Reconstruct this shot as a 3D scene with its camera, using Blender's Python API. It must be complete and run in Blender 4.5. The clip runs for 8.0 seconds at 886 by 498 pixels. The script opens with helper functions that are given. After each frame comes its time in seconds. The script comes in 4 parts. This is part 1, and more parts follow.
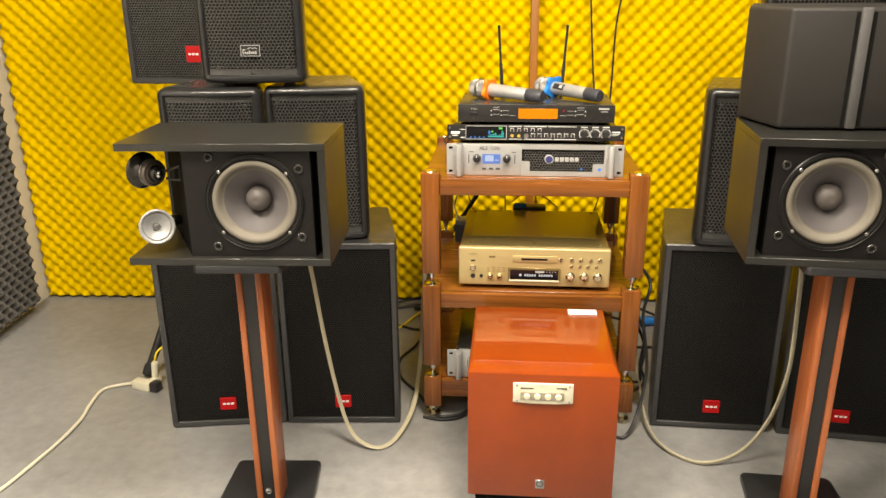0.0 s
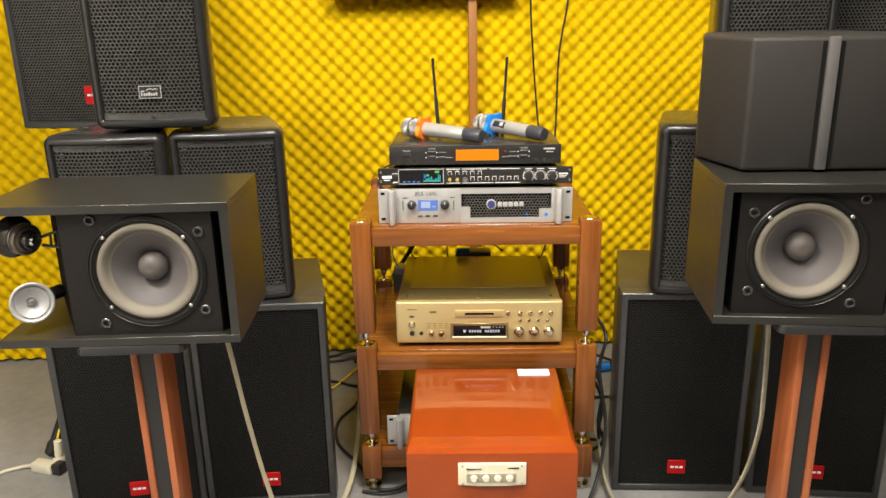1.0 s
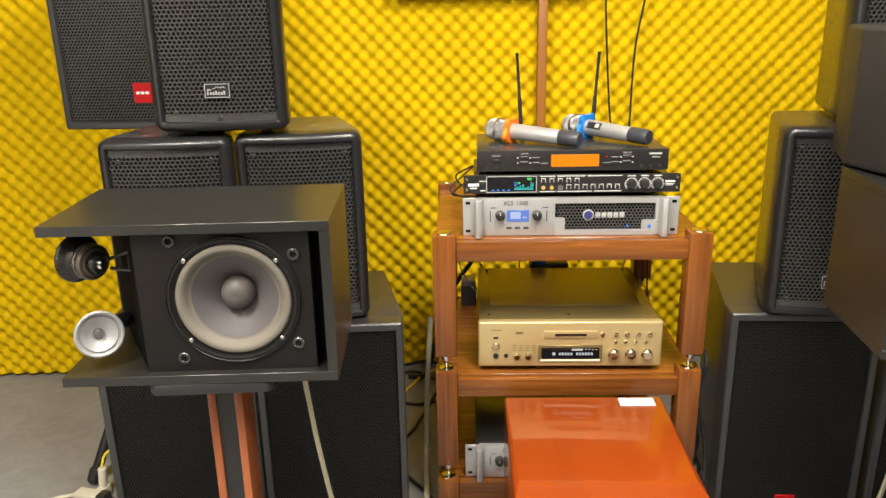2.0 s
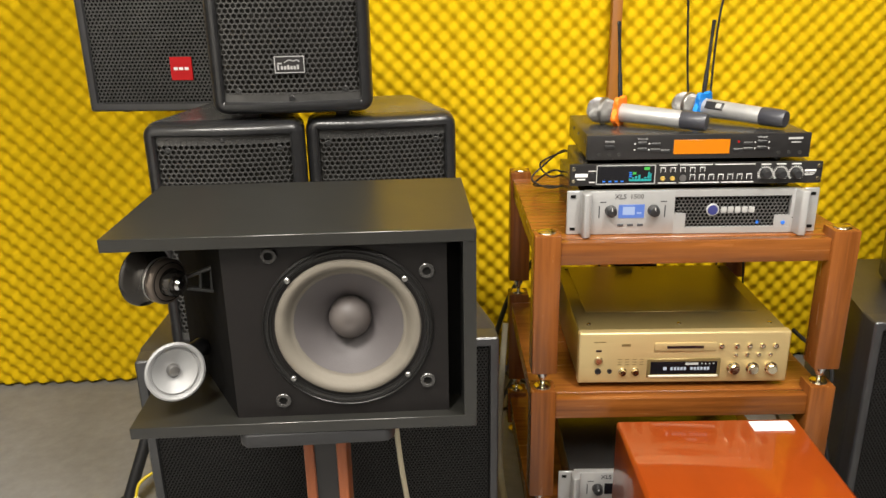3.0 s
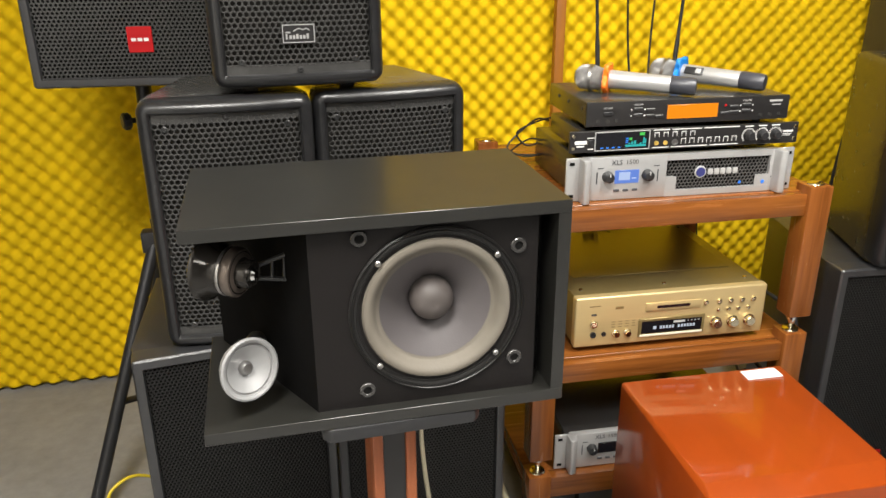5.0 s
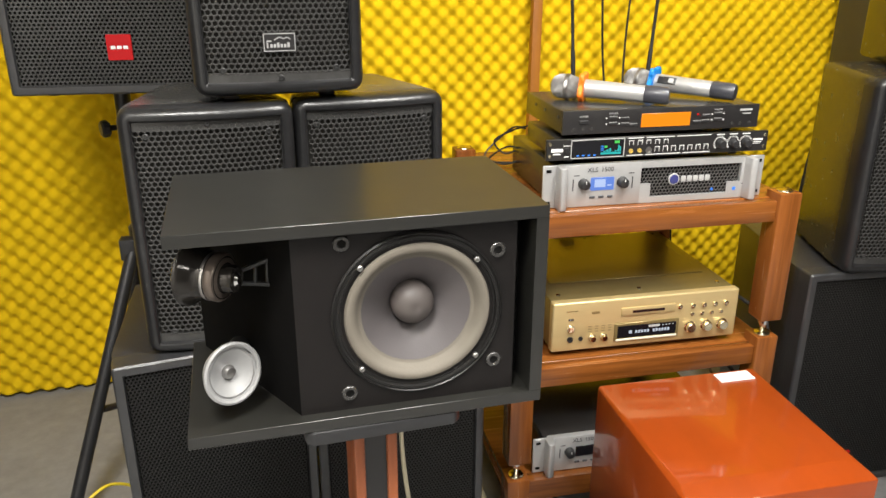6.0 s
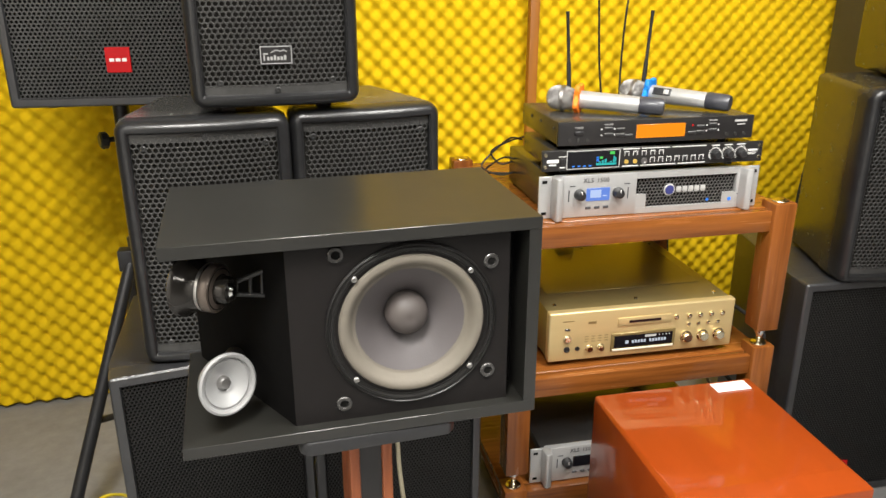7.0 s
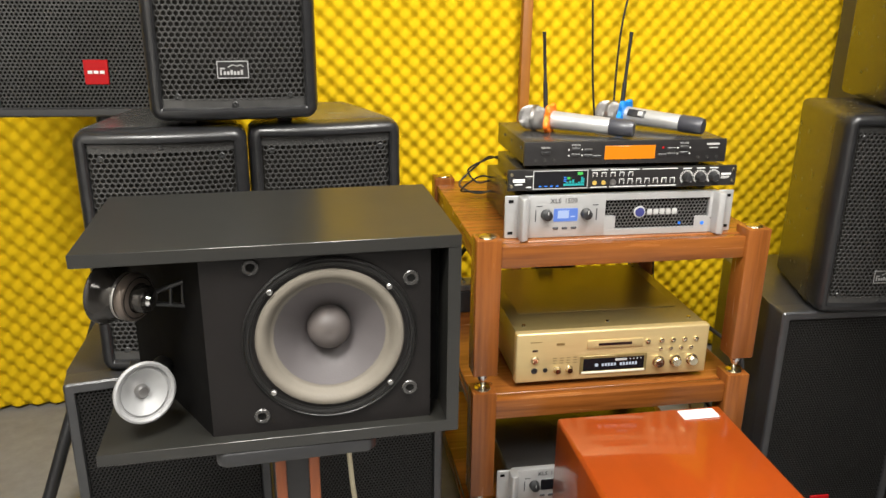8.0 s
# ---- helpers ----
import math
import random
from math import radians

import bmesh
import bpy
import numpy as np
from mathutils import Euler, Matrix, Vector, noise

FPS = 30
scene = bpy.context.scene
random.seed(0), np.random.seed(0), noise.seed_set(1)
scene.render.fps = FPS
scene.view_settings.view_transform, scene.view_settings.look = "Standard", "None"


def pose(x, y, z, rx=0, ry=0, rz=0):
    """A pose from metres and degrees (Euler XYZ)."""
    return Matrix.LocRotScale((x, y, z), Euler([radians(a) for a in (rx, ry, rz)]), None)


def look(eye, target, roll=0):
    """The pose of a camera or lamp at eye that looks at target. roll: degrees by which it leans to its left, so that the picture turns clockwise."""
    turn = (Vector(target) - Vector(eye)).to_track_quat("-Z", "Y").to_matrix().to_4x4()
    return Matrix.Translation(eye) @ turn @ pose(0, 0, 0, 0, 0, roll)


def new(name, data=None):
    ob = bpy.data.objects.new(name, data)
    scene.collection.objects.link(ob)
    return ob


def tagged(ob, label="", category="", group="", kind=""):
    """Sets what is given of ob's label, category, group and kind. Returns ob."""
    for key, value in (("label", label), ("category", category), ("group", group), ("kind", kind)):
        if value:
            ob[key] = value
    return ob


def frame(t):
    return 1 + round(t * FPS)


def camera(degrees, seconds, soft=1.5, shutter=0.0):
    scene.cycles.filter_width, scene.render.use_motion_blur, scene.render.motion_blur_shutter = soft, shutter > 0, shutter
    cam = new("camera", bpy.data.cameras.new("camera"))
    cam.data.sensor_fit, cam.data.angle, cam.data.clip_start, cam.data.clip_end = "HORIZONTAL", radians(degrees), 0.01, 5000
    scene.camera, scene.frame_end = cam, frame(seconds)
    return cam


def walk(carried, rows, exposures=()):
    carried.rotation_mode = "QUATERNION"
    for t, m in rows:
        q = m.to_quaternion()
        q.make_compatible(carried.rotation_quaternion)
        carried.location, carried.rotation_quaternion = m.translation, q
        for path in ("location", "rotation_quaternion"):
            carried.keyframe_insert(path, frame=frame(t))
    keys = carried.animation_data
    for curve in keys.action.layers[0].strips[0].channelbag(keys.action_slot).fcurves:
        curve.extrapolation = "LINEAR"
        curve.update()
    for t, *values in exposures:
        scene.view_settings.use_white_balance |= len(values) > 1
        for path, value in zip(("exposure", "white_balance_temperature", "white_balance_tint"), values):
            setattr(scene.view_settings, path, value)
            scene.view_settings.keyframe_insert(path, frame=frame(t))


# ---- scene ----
cam = camera(59.4, 8.0)
PATH = [
    (0, (0.137, 0.109, 1.252), (-0.05, 1.989, 0.598), -0.5),
    (0.5, (0.15, 0.189, 1.252), (0.078, 2.09, 0.633), -1.1),
    (1, (0.162, 0.335, 1.256), (0.098, 2.243, 0.662), -1.1),
    (1.5, (0.123, 0.419, 1.244), (0.041, 2.325, 0.646), -1.2),
    (2, (-0.041, 0.521, 1.25), (-0.114, 2.425, 0.641), -1.1),
    (2.2, (-0.104, 0.556, 1.232), (-0.174, 2.46, 0.622), -1.1),
    (3.3, (-0.334, 0.834, 1.21), (-0.323, 2.713, 0.526), -1.0),
    (3.5, (-0.372, 0.86, 1.204), (-0.328, 2.733, 0.503), -1.0),
    (4, (-0.467, 0.871, 1.214), (-0.323, 2.732, 0.495), -1.0),
    (4.5, (-0.525, 0.844, 1.213), (-0.28, 2.689, 0.481), -0.8),
    (6, (-0.551, 0.801, 1.216), (-0.173, 2.632, 0.507), 0.1),
    (6.5, (-0.551, 0.795, 1.224), (-0.172, 2.631, 0.529), -0.1),
    (7, (-0.544, 0.794, 1.22), (-0.166, 2.634, 0.534), 0.0),
    (7.5, (-0.526, 0.795, 1.214), (-0.167, 2.642, 0.536), 0.4),
    (8, (-0.411, 0.77, 1.219), (-0.114, 2.641, 0.576), 0.7),
]
# small drifts of the automatic exposure and white balance
EXPOSURES = [(0, 0.12, 7600, 10), (0.5, 0.02, 7150, 10), (1, 0.0, 6950, 10), (2, 0.0, 6800, 10), (3.5, -0.13, 6600, 10), (4.5, -0.08, 6500, 10), (6, 0.06, 6400, 10), (8, 0.06, 6400, 10)]
walk(cam, [(t, look(eye, target, roll)) for t, eye, target, roll in PATH], EXPOSURES)


# ---- light ----
world = bpy.data.worlds.new("world")
world.use_nodes = True
scene.world = world
world.node_tree.nodes["Background"].inputs[0].default_value = (1.0, 0.96, 0.9, 1)
world.node_tree.nodes["Background"].inputs[1].default_value = 0.01
# first lamp follows the cast shadows; the other three are unseen, added as fill
LAMPS = ((0.38, 1.30, 70), (-0.90, 0.62, 94), (0.85, 0.15, 40), (-0.35, -1.1, 26))
CEILING = 2.7
for lx, ly, watts in LAMPS:
    lamp = bpy.data.lights.new("ceiling_lamp", "AREA")
    lamp.shape, lamp.size, lamp.size_y, lamp.energy, lamp.color = "RECTANGLE", 0.55, 0.55, watts, (1.0, 0.965, 0.9)
    new("ceiling_lamp", lamp).matrix_world = pose(lx, ly, CEILING - 0.05)


# ---- materials ----
def material(name, colour, rough=0.5, metal=0.0, vary=0.12, scale=18.0, bump=0.0, bump_scale=300.0, coat=0.0, glow=0.0, stretch=(1, 1, 1), dark=None, spread=0.0, spec=0.5, ramp_at=(0.33, 0.67)):
    """Principled surface with two scales of variation in colour, roughness and relief."""
    m = bpy.data.materials.new(name)
    m.use_nodes = True
    nt = m.node_tree
    b = nt.nodes["Principled BSDF"]
    link = nt.links.new
    co = nt.nodes.new("ShaderNodeTexCoord")
    mp = nt.nodes.new("ShaderNodeMapping")
    mp.inputs["Scale"].default_value = stretch
    link(co.outputs["Object"], mp.inputs["Vector"])
    n1 = nt.nodes.new("ShaderNodeTexNoise")
    n1.inputs["Scale"].default_value, n1.inputs["Detail"].default_value, n1.inputs["Roughness"].default_value = scale, 6, 0.6
    n2 = nt.nodes.new("ShaderNodeTexNoise")
    n2.inputs["Scale"].default_value, n2.inputs["Detail"].default_value = scale * 0.17, 3
    for n in (n1, n2):
        link(mp.outputs[0], n.inputs["Vector"])
    mixn = nt.nodes.new("ShaderNodeMath")
    mixn.operation = "MULTIPLY_ADD"
    link(n1.outputs["Fac"], mixn.inputs[0])
    mixn.inputs[1].default_value = 0.6
    half = nt.nodes.new("ShaderNodeMath")
    half.operation = "MULTIPLY"
    link(n2.outputs["Fac"], half.inputs[0])
    half.inputs[1].default_value = 0.4
    link(half.outputs[0], mixn.inputs[2])
    fac = mixn.outputs[0]
    if spread:
        oi = nt.nodes.new("ShaderNodeObjectInfo")
        ad = nt.nodes.new("ShaderNodeMath")
        ad.operation = "MULTIPLY_ADD"
        link(oi.outputs["Random"], ad.inputs[0])
        ad.inputs[1].default_value = spread
        link(fac, ad.inputs[2])
        fac = ad.outputs[0]
    ramp = nt.nodes.new("ShaderNodeValToRGB")
    lo = dark if dark else tuple(c * (1 - vary) for c in colour)
    hi = colour if dark else tuple(min(1, c * (1 + vary)) for c in colour)
    ramp.color_ramp.elements[0].position, ramp.color_ramp.elements[1].position = ramp_at
    ramp.color_ramp.elements[0].color, ramp.color_ramp.elements[1].color = (*lo, 1), (*hi, 1)
    link(fac, ramp.inputs[0])
    link(ramp.outputs[0], b.inputs["Base Color"])
    rr = nt.nodes.new("ShaderNodeMapRange")
    rr.inputs[3].default_value, rr.inputs[4].default_value = max(0.02, rough * 0.82), min(1, rough * 1.18)
    link(n1.outputs["Fac"], rr.inputs[0])
    link(rr.outputs[0], b.inputs["Roughness"])
    b.inputs["Metallic"].default_value, b.inputs["Coat Weight"].default_value = metal, coat
    b.inputs["Coat Roughness"].default_value = 0.06
    b.inputs["Specular IOR Level"].default_value = spec
    if bump:
        n3 = nt.nodes.new("ShaderNodeTexNoise")
        n3.inputs["Scale"].default_value, n3.inputs["Detail"].default_value = bump_scale, 3
        link(mp.outputs[0], n3.inputs["Vector"])
        bp = nt.nodes.new("ShaderNodeBump")
        bp.inputs["Strength"].default_value, bp.inputs["Distance"].default_value = bump, 0.002
        link(n3.outputs["Fac"], bp.inputs["Height"])
        link(bp.outputs[0], b.inputs["Normal"])
    if glow:
        b.inputs["Emission Color"].default_value, b.inputs["Emission Strength"].default_value = (*colour, 1), glow
        nt.links.remove(b.inputs["Base Color"].links[0])
        b.inputs["Base Color"].default_value = (*(c * 0.05 for c in colour), 1)
    return m


FOAM = material("yellow_foam", (0.68, 0.45, 0.003), 0.9, vary=0.07, scale=9, bump=0.35, bump_scale=420, spec=0.2)
GREY_FOAM = material("grey_foam", (0.10, 0.095, 0.09), 0.95, vary=0.15, scale=9, bump=0.35, bump_scale=420, spec=0.2)
PLASTER = material("white_plaster", (0.80, 0.78, 0.74), 0.75, vary=0.04, scale=5, bump=0.15, bump_scale=120)
FLOOR = material("grey_vinyl", (0.235, 0.233, 0.230), 0.42, vary=0.20, scale=26, bump=0.08, bump_scale=90)
DUSTY_PAINT = material("dusty_black_paint", (0.058, 0.0565, 0.052), 0.26, vary=0.45, scale=22, bump=0.04, bump_scale=300, spec=1.0)
SPEAKER_PAINT = material("black_textured_paint", (0.014, 0.014, 0.0142), 0.26, vary=0.3, scale=40, bump=0.2, bump_scale=520, spec=1.0)
FRAME_PAINT = material("black_moulded_plastic", (0.013, 0.013, 0.0136), 0.31, vary=0.3, scale=40, bump=0.14, bump_scale=380, spec=0.5)
SUB_PAINT = material("dark_grey_textured_paint", (0.024, 0.0242, 0.0258), 0.32, vary=0.25, scale=30, bump=0.2, bump_scale=600, spec=0.9)
GRILLE = material("black_steel_grille", (0.064, 0.063, 0.061), 0.33, 0.4, vary=0.25, scale=60)
SUB_GRILLE = material("black_fine_grille", (0.0125, 0.0119, 0.0113), 0.44, 0.2, vary=0.2, scale=60)
BACKING = material("black_backing_cloth", (0.0055, 0.0053, 0.005), 0.95, vary=0.3, scale=80, spec=0.1)
GRILLE_FOAM = material("dark_grey_grille_foam", (0.028, 0.0265, 0.024), 0.95, vary=0.3, scale=80, spec=0.1)
LAMINATE = material("black_ash_laminate", (0.0130, 0.0127, 0.0110), 0.32, vary=0.12, scale=7, spec=0.74)
# inner wing face: set darker and flatter than the baffle
WING_BLACK = material("near_black_inner_panel", (0.0024, 0.0022, 0.0021), 0.85, vary=0.2, scale=40, spec=0.08)
WOOFER_RIM = material("glossy_black_pressed_rim", (0.009, 0.0085, 0.008), 0.36, vary=0.15, scale=40, spec=0.45)
BAFFLE = material("matt_black_baffle", (0.0068, 0.0056, 0.0053), 0.5, vary=0.2, scale=60, bump=0.12, bump_scale=400, spec=0.28)
GLOSS_BLACK = material("glossy_black_metal", (0.03, 0.027, 0.024), 0.14, 0.5, vary=0.1)
TAUPE = material("taupe_magnet_paint", (0.13, 0.105, 0.088), 0.3, 0.5, vary=0.15, scale=60)
HANDLE = material("satin_silver_handle", (0.43, 0.43, 0.425), 0.36, 0.5, vary=0.05, scale=90)
END_GREY = material("dark_blue_grey_plastic", (0.040, 0.041, 0.050), 0.34, vary=0.1)
PLASTIC = material("black_plastic", (0.018, 0.018, 0.019), 0.38, vary=0.15, scale=50)
RUBBER = material("black_rubber", (0.014, 0.014, 0.014), 0.6, vary=0.2, scale=60)
CONE = material("grey_paper_cone", (0.080, 0.071, 0.073), 0.62, vary=0.12, scale=14, bump=0.1, bump_scale=500)
SURROUND = material("aged_foam_surround", (0.138, 0.122, 0.098), 0.75, vary=0.12, scale=24, bump=0.15, bump_scale=300)
CAP = material("taupe_dust_cap", (0.075, 0.064, 0.060), 0.55, vary=0.12, scale=24)
TWEETER = material("silver_paper_cone", (0.30, 0.30, 0.30), 0.46, 0.3, vary=0.08, scale=20)
CHROME = material("polished_metal", (0.75, 0.74, 0.72), 0.16, 1.0, vary=0.05, scale=40)
STEEL = material("dull_steel", (0.42, 0.41, 0.40), 0.35, 1.0, vary=0.1, scale=60)
BRASS = material("pale_brass", (0.72, 0.64, 0.46), 0.2, 1.0, vary=0.08, scale=40)
WOOD_X = material("oiled_oak_along", (0.250, 0.083, 0.016), 0.26, scale=80, stretch=(0.05, 1, 1), dark=(0.100, 0.029, 0.0055), bump=0.25, bump_scale=120, spread=0.08, ramp_at=(0.36, 0.64))
WOOD_Y = material("oiled_oak_across", (0.250, 0.083, 0.016), 0.26, scale=80, stretch=(1, 0.05, 1), dark=(0.100, 0.029, 0.0055), bump=0.25, bump_scale=120, spread=0.08, ramp_at=(0.36, 0.64))
WOOD_Z = material("oiled_oak_upright", (0.215, 0.069, 0.0135), 0.26, scale=80, stretch=(1, 1, 0.05), dark=(0.105, 0.031, 0.006), bump=0.25, bump_scale=120, spread=0.08, ramp_at=(0.38, 0.62))
STAND_WOOD = material("orange_stained_wood", (0.50, 0.155, 0.052), 0.34, scale=40, stretch=(1, 1, 0.05), dark=(0.24, 0.066, 0.026), bump=0.12, bump_scale=140)
LATH = material("brown_wood_lath", (0.40, 0.150, 0.014), 0.5, scale=34, stretch=(1, 1, 0.06), dark=(0.25, 0.085, 0.008))
LACQUER = material("cherry_lacquer", (0.252, 0.040, 0.0045), 0.34, vary=0.14, scale=7, stretch=(1, 0.2, 1), coat=0.75, spec=0.12)
GOLD = material("champagne_aluminium", (0.55, 0.425, 0.205), 0.40, 0.5, vary=0.04, scale=200, stretch=(0.05, 1, 1))
GOLD_TOP = material("champagne_painted_steel", (0.24, 0.185, 0.075), 0.30, 0.5, vary=0.06, scale=60)
SILVER = material("silver_paint", (0.46, 0.46, 0.455), 0.36, 0.45, vary=0.04, scale=60)
GREY_STEEL = material("dark_painted_steel", (0.040, 0.038, 0.036), 0.25, 0.3, vary=0.1, scale=40, spec=1.0)
FACE_BLACK = material("black_front_panel", (0.017, 0.016, 0.016), 0.34, vary=0.1, scale=40)
MESH_GREY = material("grey_vent_mesh", (0.16, 0.155, 0.15), 0.36, 0.6, vary=0.1, scale=60)
DULL_SCREW = material("dark_screw_metal", (0.09, 0.09, 0.09), 0.4, 0.9, vary=0.2, scale=60)
WHITE_INK = material("white_print", (0.75, 0.75, 0.73), 0.5, vary=0.03)
GREY_INK = material("grey_print", (0.40, 0.40, 0.39), 0.5, vary=0.03)
DARK_INK = material("dark_print", (0.05, 0.05, 0.055), 0.5, vary=0.03)
RED = material("red_badge", (0.42, 0.003, 0.005), 0.5, vary=0.06, spec=0.3)
CREAM = material("cream_plastic", (0.66, 0.62, 0.48), 0.42, vary=0.05, scale=30)
CREAM_CABLE = material("cream_cable_jacket", (0.44, 0.40, 0.28), 0.42, vary=0.10, scale=40)
YELLOW_CABLE = material("yellow_cable_jacket", (0.75, 0.58, 0.03), 0.45, vary=0.1)
CABLE = material("black_cable_jacket", (0.015, 0.015, 0.016), 0.45, vary=0.15)
BLUE = material("blue_plastic", (0.01, 0.20, 0.62), 0.4, vary=0.08)
NAVY = material("navy_emblem", (0.035, 0.04, 0.16), 0.4, vary=0.08)
ORANGE = material("orange_silicone", (0.90, 0.20, 0.010), 0.5, vary=0.06)
PAPER = material("white_sticker", (0.80, 0.77, 0.76), 0.6, vary=0.04)
LCD_ORANGE = material("orange_backlit_display", (1.0, 0.29, 0.004), 0.3, vary=0.02, glow=0.95)
LCD_BLUE = material("blue_backlit_display", (0.16, 0.30, 0.85), 0.3, vary=0.02, glow=0.75)
LCD_WHITE = material("white_display_field", (0.55, 0.68, 1.0), 0.3, vary=0.02, glow=0.8)
GLASS_BLACK = material("dark_display_window", (0.008, 0.008, 0.010), 0.10, vary=0.05)
TEAL_GLOW = material("teal_display_segment", (0.03, 0.55, 0.52), 0.4, vary=0.02, glow=0.8)
GREEN_GLOW = material("green_display_segment", (0.10, 0.75, 0.12), 0.4, vary=0.02, glow=0.8)
BLUE_GLOW = material("blue_indicator", (0.04, 0.26, 0.95), 0.3, vary=0.02, glow=1.0)
TEXT_GLOW = material("white_display_segment", (0.80, 0.85, 0.95), 0.4, vary=0.02, glow=0.6)
AMBER = material("amber_jack", (0.85, 0.60, 0.15), 0.3, 0.6, vary=0.05)
PANEL_BROWN = material("dark_reddish_brown_panel", (0.10, 0.030, 0.014), 0.45, vary=0.2, scale=20)
LAMP_GLOW = material("lamp_diffuser", (1.0, 0.97, 0.92), 0.6, vary=0.01, glow=2.0)


# ---- building helpers ----
def from_lists(verts, faces):
    bm = bmesh.new()
    vs = [bm.verts.new(v) for v in verts]
    for f in faces:
        bm.faces.new([vs[k] for k in f])
    return bm


def joined(*parts):
    out = bmesh.new()
    for b in parts:
        me = bpy.data.meshes.new("tmp")
        b.to_mesh(me)
        b.free()
        out.from_mesh(me)
        bpy.data.meshes.remove(me)
    return out


def moved(bm, m):
    bm.transform(m)
    return bm


def box(x0, x1, y0, y1, z0, z1, bevel=0.0, seg=2):
    return prism([(x0, y0), (x1, y0), (x1, y1), (x0, y1)], z0, z1, bevel, seg)


def prism(poly, z0, z1, bevel=0.0, seg=2):
    """A plan outline, counter-clockwise from above, raised from z0 to z1."""
    n = len(poly)
    bm = from_lists([(x, y, z0) for x, y in poly] + [(x, y, z1) for x, y in poly],
                    [tuple(range(n))[::-1], tuple(range(n, 2 * n))] + [(k, (k + 1) % n, n + (k + 1) % n, n + k) for k in range(n)])
    if bevel:
        bmesh.ops.bevel(bm, geom=bm.edges[:], offset=bevel, segments=seg, affect="EDGES", profile=0.5)
    return bm


def lathe(profile, at=(0, 0, 0), axis=(0, 0, 1), seg=32):
    """A profile of (radius, height) turned round an axis; open ends stay open unless their radius is 0."""
    verts, faces, rows = [], [], []
    for r, h in profile:
        if r < 1e-6:
            rows.append([len(verts)])
            verts.append((0, 0, h))
        else:
            rows.append(list(range(len(verts), len(verts) + seg)))
            verts += [(r * math.cos(2 * math.pi * k / seg), r * math.sin(2 * math.pi * k / seg), h) for k in range(seg)]
    for a, b in zip(rows, rows[1:]):
        for k in range(seg):
            k2 = (k + 1) % seg
            if len(a) == 1 and len(b) == 1:
                continue
            if len(a) == 1:
                faces.append((a[0], b[k2], b[k]))
            elif len(b) == 1:
                faces.append((a[k], a[k2], b[0]))
            else:
                faces.append((a[k], a[k2], b[k2], b[k]))
    bm = from_lists(verts, faces)
    turn = Vector((0, 0, 1)).rotation_difference(Vector(axis).normalized()).to_matrix().to_4x4()
    return moved(bm, Matrix.Translation(at) @ turn)


def rod(a, b, r, seg=16, r2=None):
    a, b = Vector(a), Vector(b)
    n = (b - a).length
    e = min(r * 0.25, n * 0.2)
    q = r if r2 is None else r2
    return lathe([(0, 0), (r - e, 0), (r, e), (q, n - e), (max(q - e, 0.0004), n), (0, n)], a, b - a, seg)


def smooth_path(points, steps=8):
    """Catmull-Rom through the points."""
    p = [Vector(v) for v in points]
    p = [2 * p[0] - p[1]] + p + [2 * p[-1] - p[-2]]
    out = []
    for k in range(1, len(p) - 2):
        for s in range(steps):
            t = s / steps
            a, b, c, d = p[k - 1:k + 3]
            out.append(0.5 * (2 * b + (c - a) * t + (2 * a - 5 * b + 4 * c - d) * t * t + (3 * b - a - 3 * c + d) * t ** 3))
    return out + [p[-2]]


def tube(points, r, seg=8, steps=8, flat=1.0):
    """A cable through the points; flat narrows the section sideways."""
    path = smooth_path(points, steps)
    verts, faces = [], []
    side = Vector((0.3, 0.2, 1)).normalized()
    for k, p in enumerate(path):
        d = (path[min(k + 1, len(path) - 1)] - path[max(k - 1, 0)]).normalized()
        side = (side - d * side.dot(d)).normalized()
        up = d.cross(side)
        verts += [p + r * (math.cos(2 * math.pi * j / seg) * side + flat * math.sin(2 * math.pi * j / seg) * up) for j in range(seg)]
    for k in range(len(path) - 1):
        for j in range(seg):
            j2 = (j + 1) % seg
            faces.append((k * seg + j, k * seg + j2, (k + 1) * seg + j2, (k + 1) * seg + j))
    n = len(path) * seg
    faces += [tuple(range(seg))[::-1], tuple(range(n - seg, n))]
    return from_lists(verts, faces)


def link_mesh(name, bm, mat):
    bmesh.ops.recalc_face_normals(bm, faces=bm.faces[:]) if len(bm.faces) < 6000 else None
    me = bpy.data.meshes.new(name)
    bm.to_mesh(me)
    bm.free()
    me.materials.append(mat)
    me.polygons.foreach_set("use_smooth", [True] * len(me.polygons))
    me.set_sharp_from_angle(angle=radians(38))
    return new(name, me)


FLIP = [False]


def part(name, bm, mat, parent, label=""):
    if FLIP[0]:
        bm.transform(Matrix.Diagonal((-1, 1, 1, 1)))
        bmesh.ops.reverse_faces(bm, faces=bm.faces[:])
    ob = link_mesh(name, bm, mat)
    ob.parent = parent
    return tagged(ob, label)


def thing(name, m, label, category, group="", kind=""):
    ob = new(name)
    ob.empty_display_size = 0.1
    ob.matrix_basis = m
    return tagged(ob, label, category, group, kind)


def solid(name, bm, mat, label, category="", kind="", m=None, group=""):
    ob = link_mesh(name, bm, mat)
    if m is not None:
        ob.matrix_basis = m
    return tagged(ob, label, category, group, kind)


